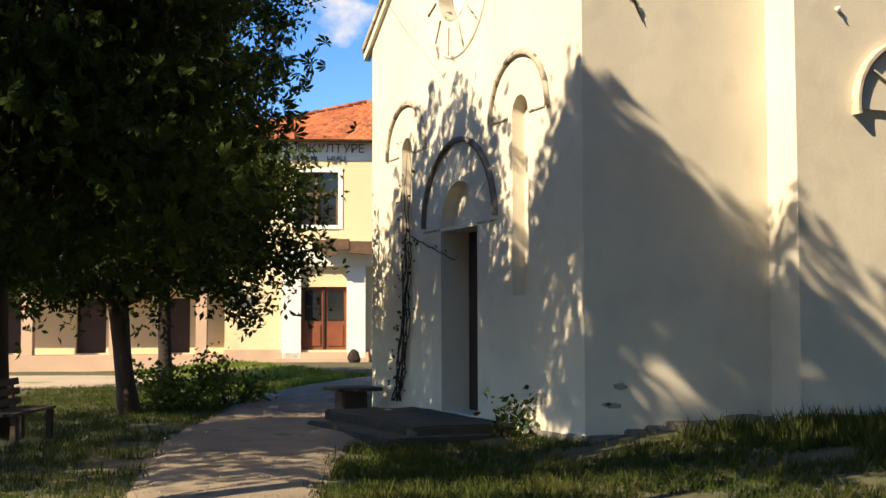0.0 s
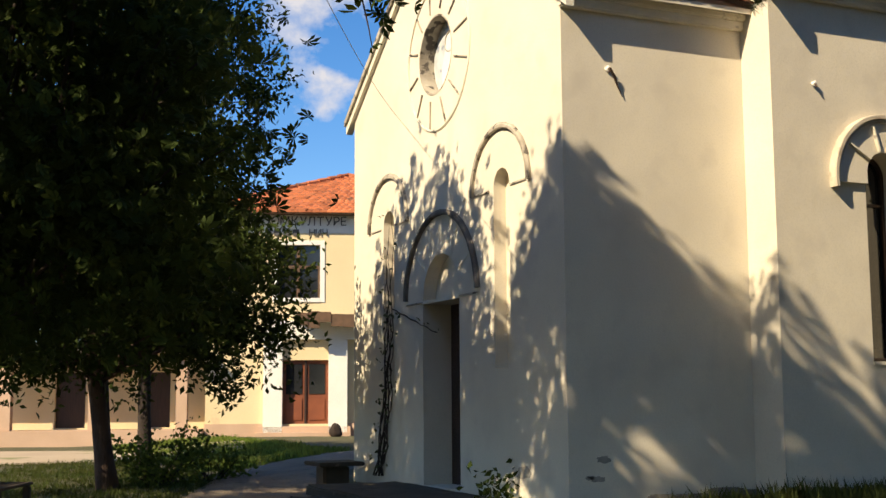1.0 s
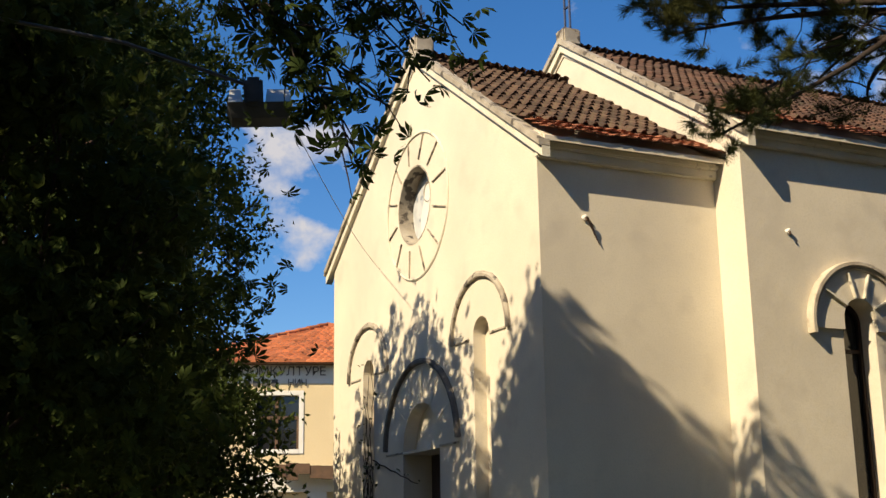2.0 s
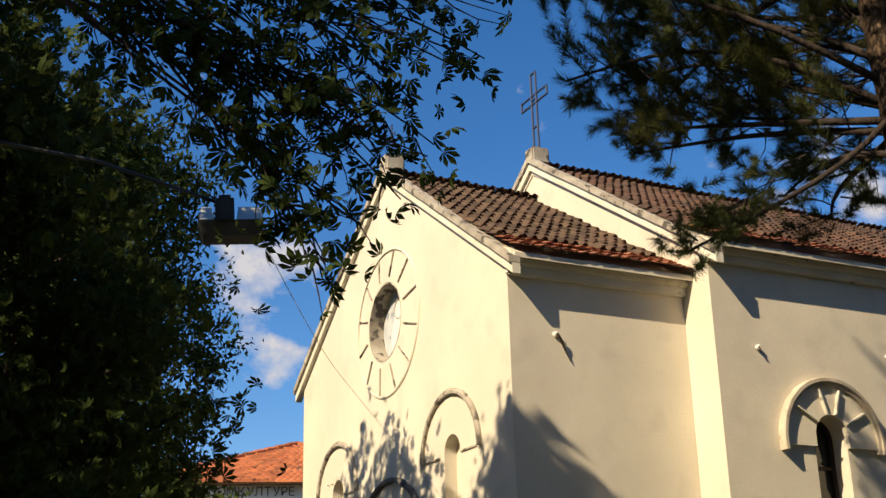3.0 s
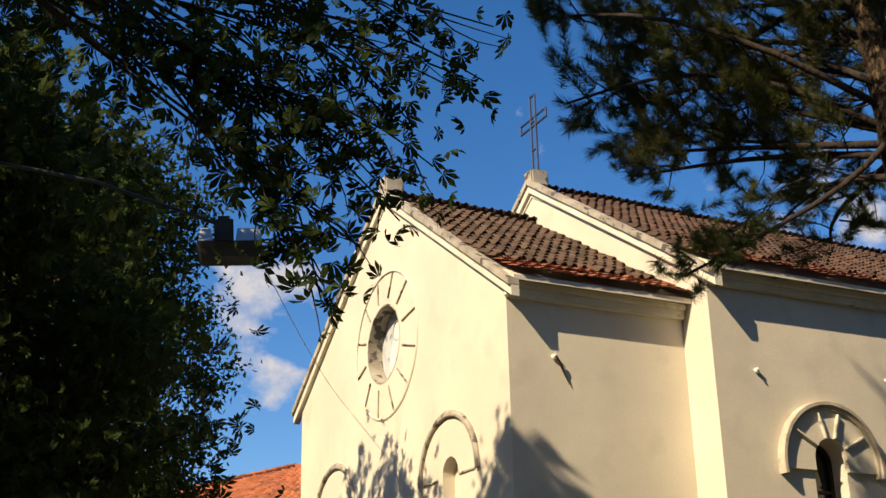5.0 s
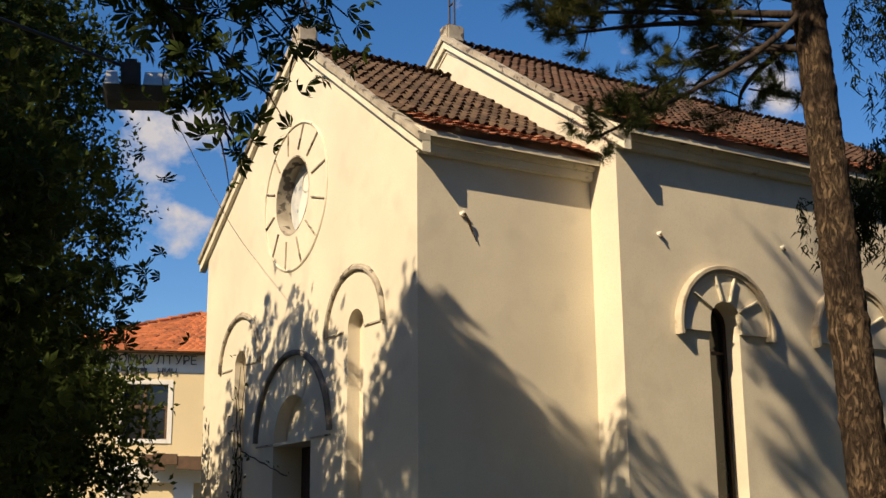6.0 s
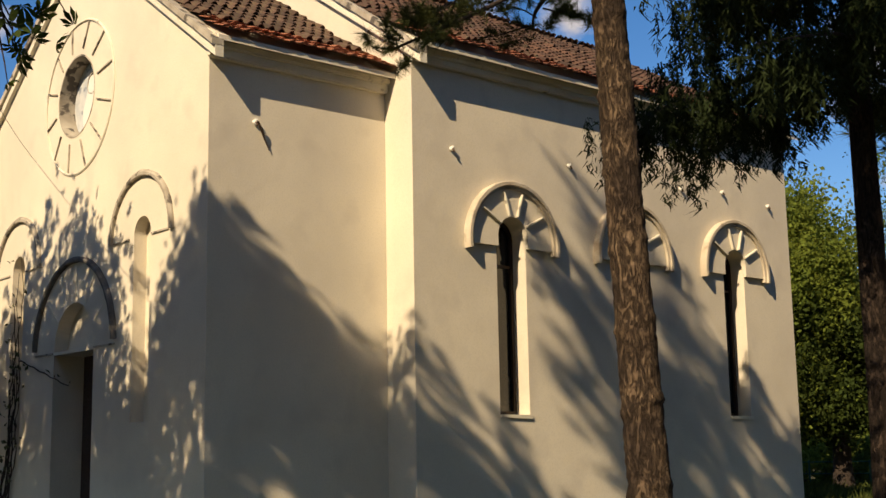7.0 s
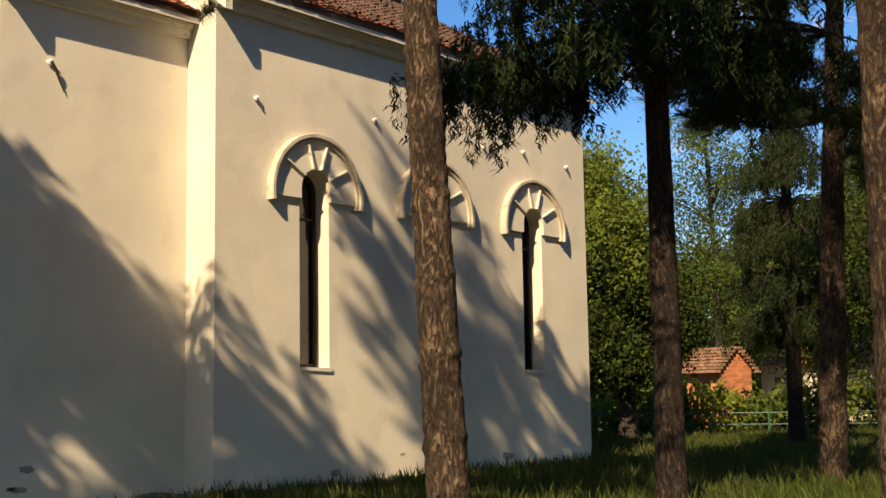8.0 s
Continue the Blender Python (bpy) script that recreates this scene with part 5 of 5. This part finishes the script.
def street_lamp():
    ob = tagged(new("street_lamp"), "twin-reflector street lamp on a long arm", "street lamp")
    z = ground_z(-9.0, -4.0)
    put("pole", mesh_of("pole", *tube([(-9.2, -3.9, z - 0.1), (-9.2, -3.9, 3.0), (-9.2, -3.9, 5.5)], [0.08, 0.065, 0.05], 12), LAMP_METAL, True), ob)
    put("arm", mesh_of("arm", *tube([(-9.2, -3.9, 5.4), (-8.2, -3.97, 5.55), (-6.2, -4.1, 5.40), (-5.15, -4.2, 5.14)], [0.02, 0.018, 0.016, 0.016], 8), LAMP_METAL, True), ob)
    m = pose(-5.07, -4.21, 4.97, 0, -3, -16)
    bm = bmesh.new()
    rim = [(-0.275, -0.15), (0.275, -0.15), (0.275, 0.15), (-0.275, 0.15)]
    low = [bm.verts.new(m @ Vector((x * 0.86, y * 0.8, -0.15))) for x, y in rim]
    mid = [bm.verts.new(m @ Vector((x, y, -0.02))) for x, y in rim]
    for i in range(4):
        bm.faces.new((low[i], low[(i + 1) % 4], mid[(i + 1) % 4], mid[i]))
    bm.faces.new(low[::-1])
    bm.faces.new(mid)
    h = part("housing", bm, LAMP_METAL, ob, "dark metal lamp housing")
    box_part("clamp", (-0.13, -0.19, -0.06), (0.03, 0.10, 0.20), LAMP_METAL, ob, "dark bracket between the reflectors", 0.03, m)
    for a, b in ((-0.265, -0.14), (0.045, 0.265)):
        bm = bmesh.new()
        v = [bm.verts.new(m @ Vector(p)) for p in ((a, -0.15, -0.018), (b, -0.15, -0.018), (b - 0.02, -0.05, 0.13), (a + 0.02, -0.05, 0.13), (a, 0.14, -0.018), (b, 0.14, -0.018), (b - 0.02, 0.08, 0.13), (a + 0.02, 0.08, 0.13))]
        for f in ((0, 1, 2, 3), (5, 4, 7, 6), (1, 5, 6, 2), (4, 0, 3, 7), (3, 2, 6, 7), (4, 5, 1, 0)):
            bm.faces.new([v[i] for i in f])
        part("reflector", bm, LAMP_GLASS, h, "bright silvery reflector")
    tagged(put("lamp_wire", mesh_of("lamp_wire", *tube([Vector((-4.83, -4.28, 4.87)).lerp(Vector((-0.02, 5.6, 6.05)), k / 10) - Vector((0, 0, 0.12 * math.sin(math.pi * k / 10))) for k in range(11)], [0.004] * 11, 4), LAMP_METAL)), "thin slack wire from the lamp to the gable", "wire")


street_lamp()


def far_side():
    """What lies beyond the lawn behind the church."""
    hut = tagged(new("brick_hut"), "small orange brick gatehouse with a tiled roof", "hut")
    m = pose(30.2, 6.2, -0.1, 0, 0, 72.8)
    rng = np.random.default_rng(3)
    wide, deep, eave, top = 1.5, 1.6, 2.25, 2.95
    gable = []
    for r in range(38):
        z = r * 0.078
        half = wide / 2 if z < eave else wide / 2 * (top - z) / (top - eave)
        x = -wide / 2 - half
        size = 0.12 if r % 2 else 0.25
        while x < -wide / 2 + half - 0.02:
            end = min(x + size, -wide / 2 + half)
            gable.append(((-0.02 + rng.normal() * 0.002, x, z), (0.10, end, z + 0.072)))
            x, size = end + 0.008, 0.25
    bm = bmesh.new()
    for lo, hi in gable:
        box(bm, lo, hi, m)
    tagged(part("brick_wall", bm, BRICK, hut), kind="stuff")
    box_part("core", (0.10, -wide + 0.02, 0), (deep, -0.55, eave), BRICK, hut, "", 0.0, m)
    box_part("side_wall", (0.10, -0.55, 0), (0.45, -0.02, eave), BRICK, hut, "", 0.0, m)
    box_part("pillar", (deep - 0.22, -0.22, 0), (deep, 0.0, eave), BRICK, hut, "square brick pillar under the eave", 0.012, m)
    for side in (-1, 1):
        bm = bmesh.new()
        for r in range(8):
            t = r / 8
            y, z = -wide / 2 + side * (wide / 2 + 0.22) * (1 - t), eave - 0.16 + (top + 0.05 - eave + 0.16) * t
            for c in range(10):
                x = -0.15 + c * 0.19
                box(bm, (x, y - 0.13, z + rng.normal() * 0.006), (x + 0.18, y + 0.13, z + 0.085), m)
        tagged(part("roof_slope", bm, HUT_TILE, hut, "pale brown clay tile roof"), kind="stuff")
    house = tagged(new("white_house"), "white rendered house beyond the hedge", "building")
    hm = pose(46.9, 10.8, -0.2, 0, 0, -66)
    box_part("wall", (-1.8, 0, 0), (5.5, 5, 2.75), CREAM_WALL, house, "", 0.01, hm)
    box_part("wing", (5.0, -2.5, 0), (10.0, 4, 3.3), WHITE_WALL, house, "", 0.01, hm)
    for k in range(3):
        box_part("window", (-1.2 + 2.2 * k, -0.03, 1.1), (-0.3 + 2.2 * k, 0.02, 2.2), GLASS, house, "", 0.0, hm)
    bm = bmesh.new()
    v = [bm.verts.new(hm @ Vector(p)) for p in ((-2.3, -0.5, 2.75), (6, -0.5, 2.75), (6, 5.5, 2.75), (-2.3, 5.5, 2.75), (-2.3, 2.5, 4.4), (6, 2.5, 4.4))]
    for f in ((0, 1, 5, 4), (2, 3, 4, 5), (0, 4, 3), (1, 2, 5), (3, 2, 1, 0)):
        bm.faces.new([v[i] for i in f])
    part("roof", bm, ORANGE_TILE, house)
    gate = tagged(new("brick_pillar"), "orange brick gate pillar with a cap", "pillar")
    gm = pose(33.2, -1.9, -0.1, 0, 0, 20)
    box_part("shaft", (-0.5, -0.5, 0), (0.5, 0.5, 1.75), BRICK, gate, "", 0.02, gm)
    box_part("cap", (-0.62, -0.62, 1.75), (0.62, 0.62, 1.92), TILE_JOINED, gate, "", 0.03, gm)
    fence = tagged(new("wire_fence"), "low green painted metal fence", "fence")
    a, b = Vector((24.5, 9.5, -0.12)), Vector((32.5, -8.0, -0.12))
    for k in range(12):
        p = a.lerp(b, k / 11)
        put("post", mesh_of("post", *tube([p, p + Vector((0, 0, 0.85))], [0.03, 0.03], 6), GREEN_PAINT), fence)
    for z in (0.1, 0.45, 0.8):
        put("rail", mesh_of("rail", *tube([a + Vector((0, 0, z)), b + Vector((0, 0, z))], [0.018, 0.018], 6), GREEN_PAINT), fence)
    kerb = box_part("kerb", (0, -0.12, -0.3), (20, 0.12, 0.05), CONCRETE, None, "", 0.02, pose(23.6, 9.8, -0.06, 0, 0, -65.5))
    tagged(kerb, "pale concrete kerb along the fence", "kerb", kind="structure")


far_side()


# ---- grass ----
def grass():
    rng = np.random.default_rng(6)

    def blades(n, h, w):
        vs, fs = [], []
        for k in range(n):
            a = rng.uniform(0, 6.28)
            x, y = rng.normal(size=2) * 0.05
            s, c = math.sin(a), math.cos(a)
            hh, b = h * rng.uniform(0.5, 1.2), rng.uniform(0.1, 0.6) * h
            o = len(vs)
            vs += [(x - c * w, y - s * w, 0), (x + c * w, y + s * w, 0), (x + c * w * 0.7 - s * b * 0.4, y + s * w * 0.7 + c * b * 0.4, hh * 0.6), (x - s * b, y + c * b, hh)]
            fs += [(0 + o, 1 + o, 2 + o), (0 + o, 2 + o, 3 + o)]
        return vs, fs

    def on_path(p):
        x, y = p
        lo = np.interp(y, (-9.5, -2.7, 4.0, 9.0, 13.6, 16.8), (-7.6, -6.2, -4.6, -2.6, -1.0, 4.0))
        hi = np.interp(y, (-9.5, -3.4, 0.8, 5.0, 9.6, 13.8), (-6.0, -4.6, -3.0, -0.9, -0.2, 5.0))
        return lo + 0.05 < x < hi - 0.05

    def free(p):
        x, y = p
        church_in = x > -0.02 and -D - 0.02 < y < W + D and x < E or (x > L - 0.05 and x < E and y > -D)
        step_in = -2.2 < x < 0 and 1.5 < y < 5.95
        return not (church_in or step_in or on_path(p)) and noise.noise((x * 0.8, y * 0.8, 3)) > -0.33

    for label, x0, x1, y0, y1, count, h, w in (("short shaded grass before the church", -5.5, 6.0, -7.5, 1.4, 14000, 0.085, 0.005), ("patchy lawn under the trees", -11.0, -2.0, -4.0, 20.0, 12000, 0.09, 0.006), ("grass at the corner of the church, sunlight put into its colour", -1.5, 9.0, 14.0, 29.5, 12000, 0.15, 0.012), ("tall grass beside the church under the pines", 1.0, 28.0, -11.0, -0.65, 13000, 0.2, 0.008), ("rough grass behind the church", 12.0, 30.0, -8.0, 8.0, 6000, 0.22, 0.014)):
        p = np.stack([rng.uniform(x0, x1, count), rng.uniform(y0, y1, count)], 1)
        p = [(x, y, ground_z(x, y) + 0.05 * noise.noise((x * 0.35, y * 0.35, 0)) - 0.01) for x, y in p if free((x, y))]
        # the patch by the hall takes its sunlight from the lighter blade colour
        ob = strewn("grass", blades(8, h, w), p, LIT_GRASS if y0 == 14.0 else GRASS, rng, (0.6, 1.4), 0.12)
        tagged(ob, label, "grass", kind="stuff")


grass()


def gravel():
    rng = np.random.default_rng(16)
    vs = [(0, 0, 0.5), (0.5, 0.1, 0), (0.1, 0.5, 0.05), (-0.5, 0.05, 0), (0.0, -0.5, 0.0)]
    fs = [(0, 1, 2), (0, 2, 3), (0, 3, 4), (0, 4, 1)]
    places = []
    for k in range(2600):
        y = rng.uniform(-7.0, 13.4)
        lo = np.interp(y, (-9.5, -2.7, 4.0, 9.0, 13.6, 16.8), (-7.6, -6.2, -4.6, -2.6, -1.0, 4.0))
        hi = np.interp(y, (-9.5, -3.4, 0.8, 5.0, 9.6, 13.8), (-6.0, -4.6, -3.0, -0.9, -0.2, 5.0))
        x = rng.uniform(lo, hi)
        places.append((x, y, ground_z(x, y) + 0.05 * noise.noise((x * 0.35, y * 0.35, 0)) + 0.05))
    ob = strewn("gravel", ([tuple(c * 0.032 for c in v) for v in vs], fs), places, PATH, rng, (0.3, 1.3), 0.1)
    tagged(ob, "loose grey pebbles lying on the path", "gravel", kind="stuff")


gravel()

# ---- foundation stones ----
def stone_row():
    rng = np.random.default_rng(10)
    meshes = []
    for k in range(8):
        bm = bmesh.new()
        box(bm, (-0.5, -0.5, -0.5), (0.5, 0.5, 0.5), None, 0.09)
        for v in bm.verts:
            v.co += Vector((noise.noise(v.co * 2 + Vector((k * 7, 0, 0))), noise.noise(v.co * 2 + Vector((0, k * 7, 3))), noise.noise(v.co * 2 + Vector((3, 0, k * 7))))) * 0.13
        me = bpy.data.meshes.new("stone")
        bm.to_mesh(me)
        bm.free()
        me.materials.append(STONE)
        meshes.append(me)
    base = tagged(new("foundation"), "rough stone footing below the church plaster", "footing", kind="structure")
    for a, b, fx in (((0.0, 0.0), (L, 0.0), 0), ((L, -D), (E, -D), 0), ((0.0, 0.0), (0.0, 1.5), 1)):
        u, end = 0.0, (b[0] - a[0]) + (b[1] - a[1])
        while u < end:
            w, h = rng.uniform(0.25, 0.6), rng.uniform(0.12, 0.19)
            x, y = (a[0], a[1] + u + w / 2) if fx else (a[0] + u + w / 2, a[1])
            ob = put("stone", meshes[rng.integers(8)], base)
            gz = ground_z(x, y)
            ob.matrix_basis = pose(x, y, gz + h * 0.5 - 0.06) @ Matrix.Diagonal(((0.09, w * 1.08, h, 1) if fx else (w * 1.08, 0.09, h, 1)))
            u += w
    # spots where the plaster has come off
    for (u, v), r, place in (((0.51, 0.48), 0.09, 0), ((0.41, 0.24), 0.10, 0), ((0.30, 0.25), 0.06, 0), ((1.25, 0.27), 0.20, 1), ((6.7, 0.4), 0.05, 2), ((5.2, 0.2), 0.12, 2), ((9.4, 0.25), 0.16, 2)):
        line = []
        for k in range(18):
            t = 2 * math.pi * k / 18
            q = r * (0.85 + 0.6 * noise.noise((math.cos(t) * 2.2 + u * 9, math.sin(t) * 1.6, v * 9)))
            line.append((u + q * 1.25 * math.cos(t), v + q * 0.5 * math.sin(t)))
        to = (lambda a, c, w: Vector((a, w, c)), front, south)[place]
        part("bare_patch", solid(line, to, -0.004, 0.01), BARE, church, "bare grey patch where plaster has fallen off")


stone_row()

# ---- roof tiles of the porch, one by one ----
roof_side(low_roof, 0.0, L, *LOW_EAVE, GY, GZ, True, np.random.default_rng(9), 0.06)
